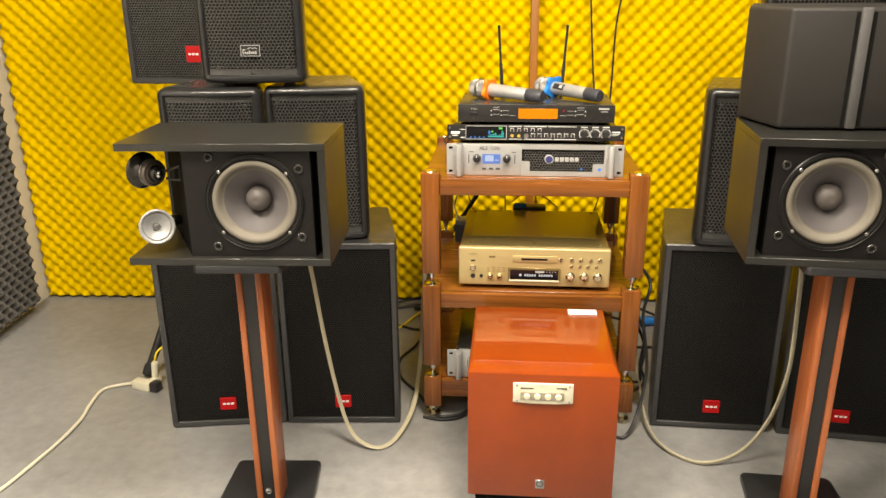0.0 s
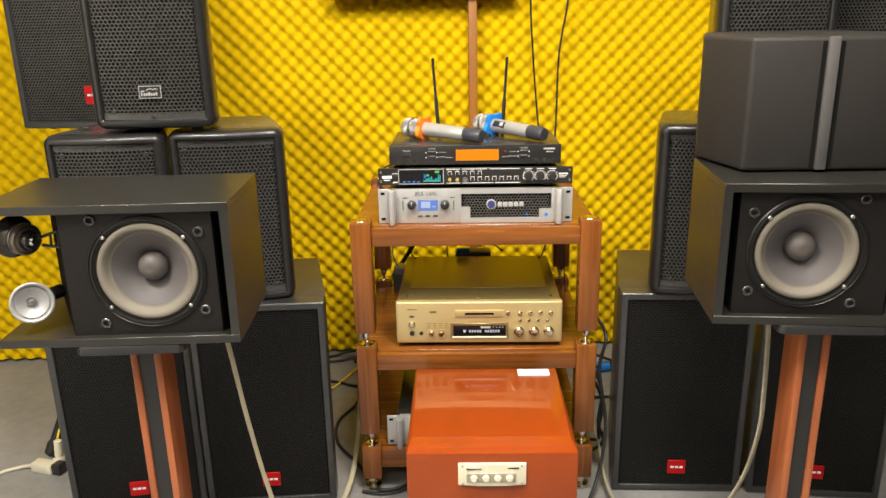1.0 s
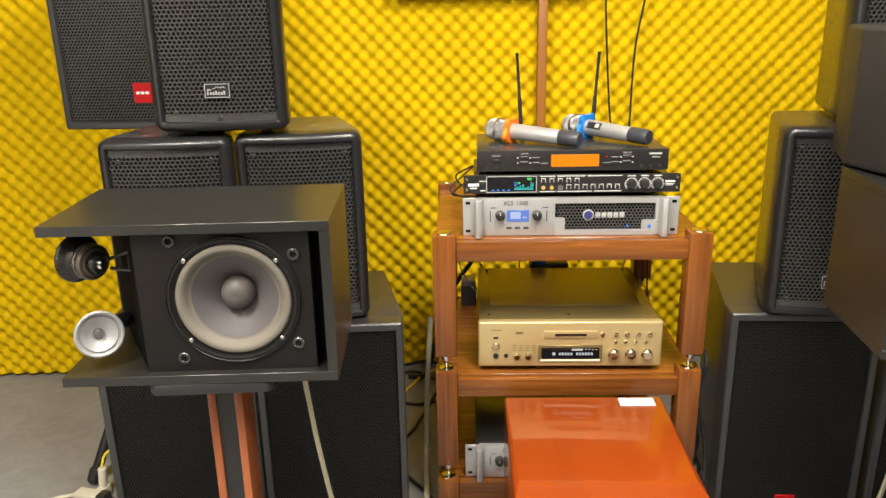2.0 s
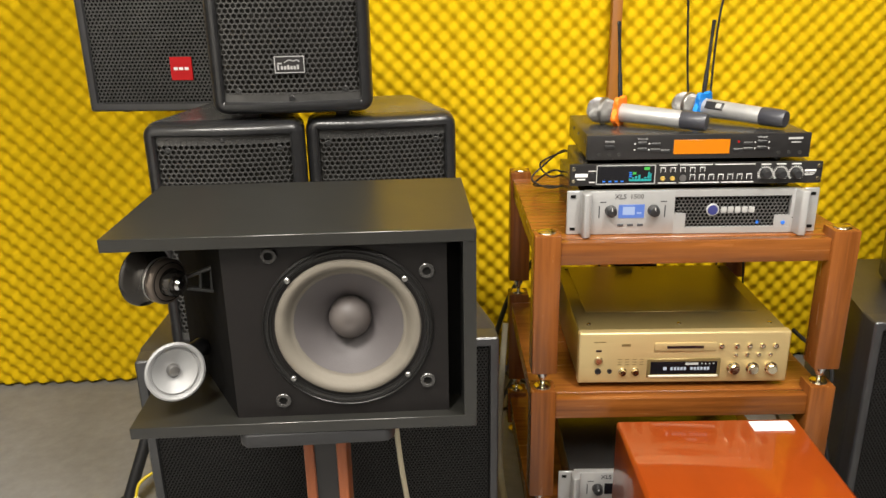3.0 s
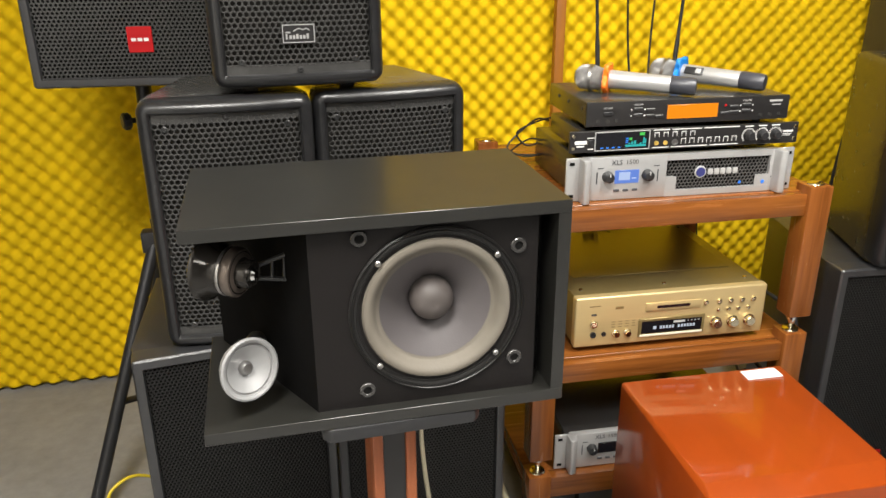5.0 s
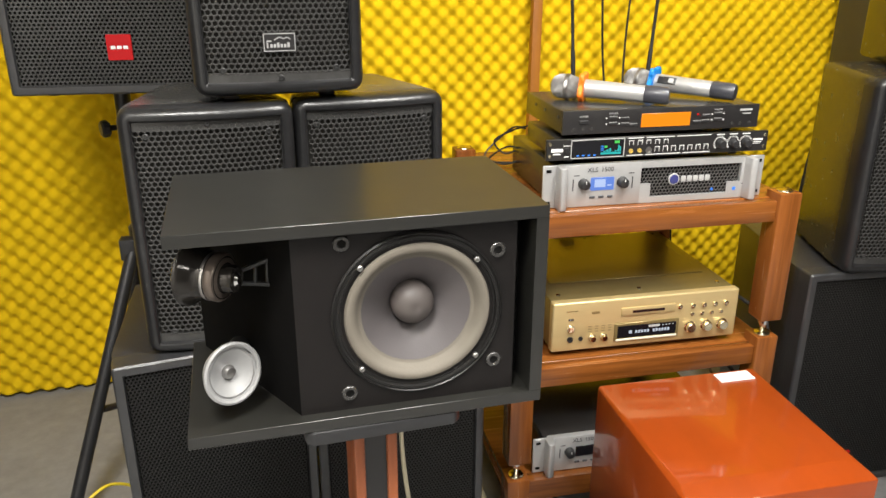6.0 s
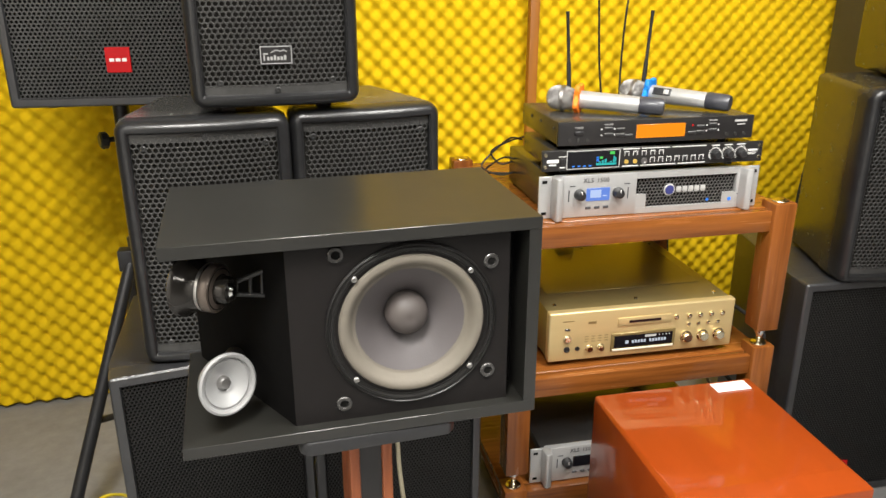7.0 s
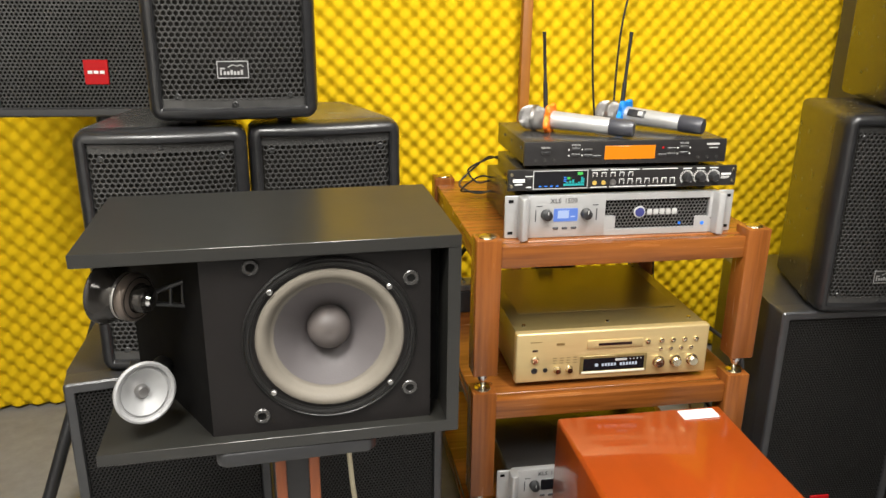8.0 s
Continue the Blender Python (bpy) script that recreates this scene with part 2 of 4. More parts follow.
def lettering(text, size, x, y, z, thick=0.0004):
    """Raised letters that face the front, centred at x, z."""
    cu = bpy.data.curves.new("letters", "FONT")
    cu.body, cu.size, cu.extrude, cu.align_x, cu.align_y, cu.resolution_u = text, size, thick, "CENTER", "CENTER", 2
    ob = new("letters", cu)
    me = bpy.data.meshes.new_from_object(ob.evaluated_get(bpy.context.evaluated_depsgraph_get()))
    bm = bmesh.new()
    bm.from_mesh(me)
    bpy.data.objects.remove(ob)
    bpy.data.curves.remove(cu)
    bpy.data.meshes.remove(me)
    return moved(bm, pose(x, y, z, 90))


def outline(w, h, r, seg=4, run=8):
    """A rounded rectangle about the origin, as (x, z)."""
    pts = []
    for cx, cz, a0 in ((w / 2 - r, h / 2 - r, 0), (-w / 2 + r, h / 2 - r, 90), (-w / 2 + r, -h / 2 + r, 180), (w / 2 - r, -h / 2 + r, 270)):
        arc = [(cx + r * math.cos(radians(a0 + 90 * k / seg)), cz + r * math.sin(radians(a0 + 90 * k / seg))) for k in range(seg + 1)]
        pts += arc
        if a0 in (0, 180):
            ex = -arc[-1][0]
            pts += [(arc[-1][0] + (ex - arc[-1][0]) * k / run, arc[-1][1]) for k in range(1, run)]
    return pts


def bezel(w, h, rings, r, arc=0.0):
    """A frame swept round a rounded rectangle: rings of (inset, depth); arc bows it forward in the middle."""
    verts, faces = [], []
    loops = [outline(w - 2 * i, h - 2 * i, max(r - i, 0.0015)) for i, y in rings]
    n = len(loops[0])
    for (i, y), loop in zip(rings, loops):
        verts += [(x, y - arc * (1 - (2 * x / w) ** 2) * (1 if y < 0.03 else 0), z + h / 2) for x, z in loop]
    for k in range(len(rings) - 1):
        faces += [(k * n + j, (k + 1) * n + j, (k + 1) * n + (j + 1) % n, k * n + (j + 1) % n) for j in range(n)]
    return from_lists(verts, faces)


def hex_grille(w, h, z0, pitch, hole, y, arc=0.0, wide=None, depth=0.003):
    """Perforated sheet of six-sided holes, w by h above z0."""
    verts, faces = [], []
    rr, row = pitch / math.sqrt(3), pitch * math.sqrt(3) / 2
    wide = wide or w
    ring = [(math.sin(math.pi * k / 3), math.cos(math.pi * k / 3)) for k in range(6)]
    for j in range(int(h / row)):
        z = z0 + row * (j + 0.5)
        cols = int(w / pitch) - (j % 2)
        for i in range(cols):
            x = (i - (cols - 1) / 2) * pitch
            b = len(verts)
            for rad, back in ((rr, 0), (hole * 1.06, 0.0001), (hole, depth * 0.3), (hole * 0.96, depth)):
                for sx, sz in ring:
                    px = x + rad * sx
                    verts.append((px, y + back - arc * (1 - (2 * px / wide) ** 2), z + rad * sz))
            for k in range(6):
                k2 = (k + 1) % 6
                faces += [(b + n + k, b + n + k2, b + n + 6 + k2, b + n + 6 + k) for n in (0, 6, 12)]
    return from_lists(verts, faces)


# ---- the room ----
TURN = 3.3
ROOM = pose(0, 3.09, 0, 0, 0, TURN)      # x along the foam wall, y out through it
X_LEFT, X_RIGHT, Y_NEAR = -1.832, 2.6, -5.4
solid("floor", box(X_LEFT - 0.1, X_RIGHT + 0.1, Y_NEAR - 0.1, 0.1, -0.1, 0), FLOOR, "grey mottled vinyl floor, slightly worn", "floor", "structure", ROOM)
solid("ceiling", box(X_LEFT - 0.1, X_RIGHT + 0.1, Y_NEAR - 0.1, 0.1, CEILING, CEILING + 0.1), PLASTER, "plain white ceiling", "ceiling", "structure", ROOM)
solid("wall_north", box(X_LEFT - 0.1, X_RIGHT + 0.1, 0.02, 0.12, 0, CEILING), PLASTER, "white plaster wall behind the foam", "wall", "structure", ROOM)
solid("wall_west", box(X_LEFT - 0.1, X_LEFT, Y_NEAR, 0.02, 0, CEILING), PLASTER, "white painted wall beside the foam", "wall", "structure", ROOM)
solid("wall_east", box(X_RIGHT, X_RIGHT + 0.1, Y_NEAR, 0.02, 0, CEILING), GREY_FOAM, "wall lined with dark grey foam", "wall", "structure", ROOM)
solid("wall_south", box(X_LEFT, X_RIGHT, Y_NEAR - 0.1, Y_NEAR, 0, CEILING), GREY_FOAM, "wall lined with dark grey foam", "wall", "structure", ROOM)


def foam_sheet(w, h, pitch, deep, cells=10, base=0.02):
    """Egg-crate foam: rounded bumps with narrower pits between, in a staggered order; x along, z up, bumps towards -y."""
    step = pitch / cells
    nx, nz = int(w / step), int(h / step)
    k = 2 * math.pi / pitch
    xs, zs = np.arange(nx + 1) * step, np.arange(nz + 1) * step
    gx, gz = np.meshgrid(xs, zs)
    wob = 0.05 * np.sin(gx * 5.1 + 1.3 * np.sin(gz * 3.7)) + 0.05 * np.sin(gz * 6.3 + gx * 2.1)
    c = 0.56 * np.cos(k * (gx + gz) + wob) + 0.44 * np.cos(k * (gx - gz) + wob * 0.8)
    y = -base - deep * (0.5 + 0.5 * c) ** 0.8
    edge = (gx < step * 0.5) | (gz < step * 0.5) | (gx > xs[-1] - step * 0.5) | (gz > zs[-1] - step * 0.5)
    y = np.where(edge, 0.015, y)
    rise = np.where(edge, 0, -y - base)
    verts = np.stack([(gx - 0.18 * rise).ravel(), y.ravel(), (gz + 0.12 * rise).ravel()], 1)
    i = (np.arange(nz)[:, None] * (nx + 1) + np.arange(nx)[None, :]).ravel()
    faces = np.stack([i, i + 1, i + nx + 2, i + nx + 1], 1)
    me = bpy.data.meshes.new("foam")
    me.from_pydata(verts.tolist(), [], faces.tolist())
    me.polygons.foreach_set("use_smooth", [True] * len(me.polygons))
    return me


foam = foam_sheet(3.50, 2.2, 0.0535, 0.0205)
foam.materials.append(FOAM)
lining = tagged(new("foam_lining", foam), "bright yellow egg-crate acoustic foam covering the wall", "acoustic foam", kind="structure")
lining.matrix_basis = ROOM @ pose(X_LEFT + 0.010, 0.012, 0.004)
foam = foam_sheet(1.6, 2.2, 0.0535, 0.042, 7)
foam.materials.append(GREY_FOAM)
lining = tagged(new("foam_lining", foam), "dark grey egg-crate acoustic foam on the side wall", "acoustic foam", kind="structure")
lining.matrix_basis = ROOM @ pose(X_LEFT + 0.012, -1.755, 0.035, 0, 0, 90) 

lath = solid("wall_lath", box(-0.0145, 0.0145, -0.078, -0.052, 0.01, 1.30, 0.003), LATH, "narrow brown wooden lath running up the foam wall", "wood trim", "structure", ROOM @ pose(0.181, 0, 0))
panel = thing("wall_panel", ROOM @ pose(0.02, -0.055, 1.285), "dark reddish-brown framed panel hung high on the foam wall", "wall panel")
part("frame", box(-0.31, 0.31, -0.045, 0.0, 0, 0.16, 0.006), PANEL_BROWN, panel)
part("face", box(-0.285, 0.285, -0.049, -0.046, 0.025, 0.135), FACE_BLACK, panel, "dark glossy face")
for lx, ly, watts in LAMPS:
    light = thing("ceiling_light", pose(lx, ly, CEILING), "square white ceiling light panel, switched on, assumed out of view", "ceiling light", "ceiling lights")
    part("frame", joined(box(-0.31, 0.31, -0.31, -0.29, -0.04, 0), box(-0.31, 0.31, 0.29, 0.31, -0.04, 0), box(-0.31, -0.29, -0.29, 0.29, -0.04, 0), box(0.29, 0.31, -0.29, 0.29, -0.04, 0)), SILVER, light)
    part("diffuser", box(-0.289, 0.289, -0.289, 0.289, -0.02, -0.004), LAMP_GLOW, light)


# ---- boxed loudspeakers ----
def body_plan(w, d, straight, rear):
    return [(-w / 2, 0.012), (w / 2, 0.012), (w / 2, straight), (rear / 2, d), (-rear / 2, d), (-w / 2, straight)]


def monitor(m, label, badge=True, w=0.266, h=0.42, d=0.27, feet=0.003, paint=SPEAKER_PAINT):
    """Small stage loudspeaker with a bowed front, coarse steel grille and a white-lined badge."""
    t = thing("stage_speaker", m, label, "loudspeaker", "small stage loudspeakers")
    arc = 0.014
    part("cabinet", prism(body_plan(w - 0.003, d, 0.055, w * 0.62), 0.001, h - 0.001, 0.014, 3), paint, t)
    part("front_frame", bezel(w, h, [(0.002, 0.05), (0.0, 0.035), (0.0, 0.018), (0.0012, 0.011), (0.004, 0.0055), (0.008, 0.0018), (0.013, 0), (0.018, 0.001), (0.0212, 0.005), (0.022, 0.022)], 0.021, arc), FRAME_PAINT, t)
    g = part("grille", hex_grille(w - 0.040, h - 0.062, 0.034, 0.0095, 0.0043, 0.009, arc, w), GRILLE, t, "perforated black steel grille")
    plate = [(x, 0.010 - arc * (1 - (2 * x / w) ** 2)) for x in np.linspace(-w / 2 + 0.020, w / 2 - 0.020, 11)]
    for z in (0.018, h - 0.036):
        part("grille_rail", prism(plate + [(x, y + 0.004) for x, y in plate[::-1]], z, z + 0.018), GRILLE, t)
    part("backing", prism([(x, y + 0.005) for x, y in plate] + [(x, y + 0.008) for x, y in plate[::-1]], 0.02, h - 0.02), GRILLE_FOAM, t)
    for sx, sz in ((-0.09, 0.040), (0.0, 0.027), (0.09, 0.040), (-0.095, h - 0.045), (0.0, h - 0.027), (0.095, h - 0.045)):
        y = 0.010 - arc * (1 - (2 * sx / w) ** 2)
        part("screw", lathe([(0.0052, -0.002), (0.0052, 0.001), (0.004, 0.0022), (0.002, 0.0022), (0.0015, 0.001), (0, 0.001)], (sx, y, sz), (0, -1, 0), 12), DULL_SCREW, t)
    if badge:
        y = 0.0075 - arc
        b = part("badge", box(-0.026, 0.026, y - 0.003, y, 0.068, 0.098, 0.001, 1), FACE_BLACK, t, "black badge with a silver outline")
        y -= 0.0035
        part("badge_line", joined(box(-0.0248, 0.0248, y, y + 0.001, 0.0955, 0.0968), box(-0.0248, 0.0248, y, y + 0.001, 0.0692, 0.0705), box(-0.0248, -0.0235, y, y + 0.001, 0.0705, 0.0955), box(0.0235, 0.0248, y, y + 0.001, 0.0705, 0.0955)), SILVER, b)
        wave = [(-0.008, 0.0865), (0.0, 0.0905), (0.007, 0.0885), (0.012, 0.0905), (0.017, 0.0875)]
        part("badge_mark", joined(box(-0.020, -0.0175, y, y + 0.001, 0.0745, 0.083), box(-0.020, -0.0125, y, y + 0.001, 0.0838, 0.0862), *(box(-0.0145 + 0.0053 * k, -0.0108 + 0.0053 * k, y, y + 0.001, 0.0750, 0.0805 + 0.002 * (k % 3 == 2)) for k in range(6)), tube([(x, y + 0.0005, z) for x, z in wave], 0.0009, 5, 4)), SILVER, b)
    for sx in (-1, 1):
        part("rubber_foot", box(sx * 0.08 - 0.012, sx * 0.08 + 0.012, 0.05, 0.07, -feet, 0.003), RUBBER, t)
    return t


def big_box(m, label, w=0.336, h=0.565, d=0.37, pitch=0.0070, badge_z=0.072, badge_h=0.020, name="floor_speaker", group="large floor loudspeakers", rear=0.72, mesh=SUB_GRILLE):
    """Square loudspeaker with a slim frame, flat fine grille and a small red badge."""
    t = thing(name, m, label, "loudspeaker", group)
    part("cabinet", prism(body_plan(w - 0.002, d, 0.06, w * rear), 0.001, h - 0.001, 0.004), SUB_PAINT, t)
    part("front_frame", bezel(w, h, [(0.001, 0.045), (0.0, 0.03), (0.0, 0.004), (0.003, 0.0005), (0.006, 0), (0.016, 0), (0.0175, 0.002), (0.018, 0.02)], 0.006), SUB_PAINT, t)
    part("grille", hex_grille(w - 0.034, h - 0.036, 0.018, pitch, pitch * 0.40, 0.005, depth=0.0022), mesh, t, "fine black perforated grille")
    part("backing", box(-w / 2 + 0.017, w / 2 - 0.017, 0.009, 0.012, 0.017, h - 0.017), BACKING, t)
    b = part("badge", box(-0.0235, 0.0235, 0.0005, 0.005, badge_z - badge_h, badge_z + badge_h, 0.0008, 1), RED, t, "red square badge")
    part("badge_mark", joined(*(box(x - 0.0046, x + 0.0046, -0.0003, 0.001, badge_z - 0.0032, badge_z + 0.0032, 0.0006, 1) for x in (-0.0118, 0, 0.0118))), WHITE_INK, b)
    for sx in (-1, 1):
        for y in (0.03, d - 0.05):
            part("rubber_foot", lathe([(0, -0.0), (0.014, 0.0), (0.016, 0.006), (0, 0.006)], (sx * w * 0.33, y, -0.003), (0, 0, 1), 12), RUBBER, t)
    return t


def front_pose(xa, ya, xb, yb, z):
    """The pose of a box whose front foot runs from a to b."""
    return pose((xa + xb) / 2, (ya + yb) / 2, z, 0, 0, math.degrees(math.atan2(yb - ya, xb - xa)))


TOP = 0.568
big_box(front_pose(-0.863, 2.026, -0.532, 2.085, 0.003), "black floor loudspeaker with fine grille and red badge, turned inward")
big_box(front_pose(-0.529, 2.082, -0.194, 2.112, 0.003), "black floor loudspeaker with red badge, beside the wooden rack")
big_box(front_pose(0.544, 2.158, 0.880, 2.150, 0.003), "black floor loudspeaker with red badge, behind the standing speaker")
big_box(front_pose(0.896, 2.146, 1.231, 2.112, 0.003), "black floor loudspeaker with red badge, at the end of the row")
monitor(pose(-0.671, 2.075, TOP, 0, 0, 3.8), "black stage loudspeaker with scuffed top, standing on a floor loudspeaker", True, 0.272, 0.424, paint=DUSTY_PAINT)
monitor(pose(-0.4025, 2.126, TOP, 0, 0, 8.0), "black stage loudspeaker with coarse grille, stacked by the rack", True, 0.266, 0.424, paint=DUSTY_PAINT)
monitor(pose(-0.550, 2.098, TOP + 0.435, 0, 0, 4.5), "black stage loudspeaker with silver-lined badge bridging two others", True, 0.272, feet=0.012, paint=DUSTY_PAINT)
monitor(pose(0.745, 2.142, TOP, 0, 0, -3), "black stage loudspeaker catching yellow light on its side")
monitor(pose(1.060, 2.150, TOP, 0, 0, -4), "black stage loudspeaker standing beside its twin")
monitor(pose(0.867, 2.175, TOP + 0.424, 0, 0, -1), "black stage loudspeaker laid across the stacked pair", False)
big_box(pose(-0.856, 2.455, 0.955, 0, 0, -2), "black loudspeaker with red badge raised on a tripod stand", 0.424, 0.58, 0.36, 0.0086, 0.090, 0.0245, "tripod_speaker", "loudspeakers on tripods", mesh=GRILLE)
big_box(pose(1.199, 2.28, 0.992, 0, 0, -3), "black loudspeaker with fine grille on top of the stack", 0.394, 0.58, 0.36, 0.0086, 0.090, 0.0245, "tripod_speaker", "loudspeakers on tripods", mesh=GRILLE)
cab = thing("tall_cabinet", ROOM @ pose(1.40, -0.30, 0), "tall plain black cabinet standing against the foam wall", "cabinet")
part("body", box(-0.19, 0.19, 0, 0.235, 0, 1.75, 0.006), SUB_PAINT, cab)


def tripod(m, top):
    t = thing("tripod_stand", m, "black steel tripod loudspeaker stand with spread legs", "speaker stand")
    part("pole", rod((0, 0, 0.10), (0, 0, top), 0.0175), PLASTIC, t)
    part("collar", rod((0, 0, 0.545), (0, 0, 0.63), 0.028), PLASTIC, t)
    part("lower_collar", rod((0, 0, 0.16), (0, 0, 0.21), 0.026), PLASTIC, t)
    part("knob", joined(rod((-0.012, 0, 0.857), (-0.036, -0.015, 0.857), 0.006), rod((-0.033, -0.014, 0.857), (-0.050, -0.022, 0.857), 0.019, 8)), PLASTIC, t)
    part("top_plate", box(-0.07, 0.07, -0.05, 0.07, top - 0.008, top, 0.002), PLASTIC, t)
    for a in (237.5, 357.5, 117.5):
        c, s = math.cos(radians(a)), math.sin(radians(a))
        leg = part("leg", rod((0.03 * c, 0.03 * s, 0.585), (0.345 * c, 0.345 * s, 0.018), 0.0145), PLASTIC, t)
        part("rubber_foot", rod((0.332 * c, 0.332 * s, 0.045), (0.350 * c, 0.350 * s, 0.008), 0.018), RUBBER, leg)
        part("brace", rod((0.02 * c, 0.02 * s, 0.185), (0.215 * c, 0.215 * s, 0.250), 0.008), PLASTIC, t)
        part("bracket", box(-0.045, -0.005, -0.045, -0.010, 0.555, 0.605, 0.003), PLASTIC, t) if a == 237.5 else None
    return t


tripod(pose(-0.895, 2.62, 0), 0.955)


# ---- bookshelf loudspeakers on wooden stands ----
def holed_panel(x0, x1, z0, z1, y0, y1, cx, cz, r):
    """An upright board with a round hole."""
    angles = sorted([2 * math.pi * k / 64 for k in range(64)] + [math.atan2(z - cz, x - cx) % (2 * math.pi) for x in (x0, x1) for z in (z0, z1)])
    verts, faces, n = [], [], len(angles)
    for a in angles:
        c, s = math.cos(a), math.sin(a)
        reach = min(((x1 - cx) / c if c > 1e-9 else (x0 - cx) / c if c < -1e-9 else 9), ((z1 - cz) / s if s > 1e-9 else (z0 - cz) / s if s < -1e-9 else 9))
        verts += [(cx + reach * c, y0, cz + reach * s), (cx + r * c, y0, cz + r * s), (cx + reach * c, y1, cz + reach * s), (cx + r * c, y1, cz + r * s)]
    for k in range(n):
        a, b = 4 * k, 4 * ((k + 1) % n)
        faces += [(a, b, b + 1, a + 1), (a + 1, b + 1, b + 3, a + 3), (a + 3, b + 3, b + 2, a + 2), (a + 2, b + 2, b, a)]
    return from_lists(verts, faces)


def bookshelf(m, label, flip):
    """Black cabinet with an open wing: recessed baffle with woofer, and two tweeters under the overhanging top."""
    FLIP[0] = flip
    t = thing("bookshelf_speaker", m, label, "loudspeaker", "bookshelf loudspeakers")
    w, h, d, th = 0.2165, 0.2625, 0.247, 0.0155
    part("top_board", box(-w, w, 0, d, h - th, h, 0.0006, 1), LAMINATE, t)
    part("bottom_board", box(-w, w, 0, d, 0, th, 0.0006, 1), LAMINATE, t)
    part("side_panel", box(w - th, w, 0.0006, d, th, h - th), LAMINATE, t)
    part("back_panel", box(-0.19, w - th, d - th, d - 0.001, th, h - th), LAMINATE, t)
    part("baffle", holed_panel(-0.085, w - 0.034, th, h - th, 0.016, 0.030, 0.0605, 0.135, 0.0895), BAFFLE, t)
    part("recess", box(w - 0.034, w - th, 0.055, 0.065, th, h - th), BACKING, t)
    part("recess_wall", box(w - 0.038, w - 0.034, 0.030, 0.065, th, h - th), BACKING, t)
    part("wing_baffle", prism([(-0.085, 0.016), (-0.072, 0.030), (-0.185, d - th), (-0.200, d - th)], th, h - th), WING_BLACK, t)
    cx, cz, y = 0.0605, 0.135, 0.016
    k = 1.03
    turn = lambda prof: lathe([(r * k, z) for r, z in prof], (cx, y, cz), (0, -1, 0), 64)
    wf = part("woofer", turn([(0.1015, 0), (0.1015, 0.003), (0.0998, 0.0048), (0.0985, 0.0030), (0.0972, 0.0030), (0.0960, 0.0050), (0.0940, 0.0050), (0.0928, 0.0012), (0.0912, 0.0012), (0.0902, -0.0010), (0.0880, -0.0035), (0.086, -0.0035)]), WOOFER_RIM, t, "glossy black ridged woofer rim")
    part("surround", turn([(0.0874, -0.0035), (0.0868, 0.0005), (0.0850, 0.0035), (0.0815, 0.0048), (0.0775, 0.0036), (0.0742, 0.0004), (0.0715, -0.0048), (0.0700, -0.0080), (0.0690, -0.0090), (0.0655, -0.0098)]), SURROUND, wf, "beige foam surround")
    part("cone", turn([(0.0662, -0.0095), (0.055, -0.0165), (0.042, -0.0262), (0.030, -0.0370), (0.022, -0.046)]), CONE, wf, "grey paper cone")
    part("dust_cap", turn([(0.0255, -0.044), (0.0262, -0.034), (0.0255, -0.0275), (0.0225, -0.0205), (0.0175, -0.0155), (0.011, -0.0120), (0.0048, -0.0104), (0.0035, -0.0108), (0, -0.0112)]), CAP, wf, "taupe dome dust cap")
    for a in (42, 136, 222, 318):
        part("screw", lathe([(0.0036, 0.003), (0.0036, 0.0062), (0.0025, 0.0072), (0, 0.006)], (cx + 0.0955 * math.cos(radians(a)), y, cz + 0.0955 * math.sin(radians(a))), (0, -1, 0), 12), STEEL, wf)
    for sx, sz in ((-0.028, 0.232), (0.158, 0.207), (-0.026, 0.039), (0.156, 0.060)):
        s = part("grille_socket", lathe([(0.0048, -0.006), (0.0048, 0.003), (0.0055, 0.004), (0.0088, 0.004), (0.0098, 0.003), (0.0098, 0)], (sx, y, sz), (0, -1, 0), 24), GREY_STEEL, t, "grey plastic grille socket")
        part("hole", lathe([(0.0050, 0.0022), (0, 0.0022)], (sx, y, sz), (0, -1, 0), 16), BACKING, s)
    ax = Vector((0.62, -1, 0.20)).normalized()
    lo = part("tweeter", lathe([(0.0, -0.030), (0.020, -0.030), (0.022, -0.016), (0.031, -0.014), (0.0355, -0.004), (0.0375, -0.001), (0.0375, 0.002), (0.0350, 0.0032), (0.0320, 0.0018)], (-0.160, 0.030, 0.077), ax, 48), TWEETER, t, "small round tweeter with silver cone")
    part("cone", lathe([(0.0323, 0.0018), (0.0312, -0.0022), (0.0290, -0.0022), (0.0282, -0.0006), (0.018, -0.0062), (0.011, -0.0098), (0.007, -0.0112)], (-0.160, 0.030, 0.077), ax, 48), TWEETER, lo)
    part("dust_cap", lathe([(0.0085, -0.0110), (0.0082, -0.0065), (0.0060, -0.0030), (0, -0.0015)], (-0.160, 0.030, 0.077), ax, 24), STEEL, lo)
    part("mount", rod((-0.172, 0.052, 0.071), (-0.150, 0.125, 0.066), 0.013), PLASTIC, lo)
    ax = Vector((-1, 0.62, 0.04)).normalized()
    at = Vector((-0.192, 0.072, 0.191))
    up = part("tweeter", lathe([(0.0, 0.001), (0.020, 0.003), (0.037, 0.006), (0.0395, 0.004), (0.0395, 0.001), (0.037, -0.003), (0.032, -0.010), (0.0285, -0.017), (0.0275, -0.024), (0.0275, -0.037), (0.025, -0.040), (0.0165, -0.041), (0.0165, -0.052), (0.0145, -0.055), (0.0125, -0.0535), (0, -0.0535)], at, ax, 48), GLOSS_BLACK, t, "dark tweeter seen from its magnet side")
    part("trim_ring", lathe([(0.0283, -0.023), (0.0288, -0.025), (0.0283, -0.027)], at, ax, 48), STEEL, up)
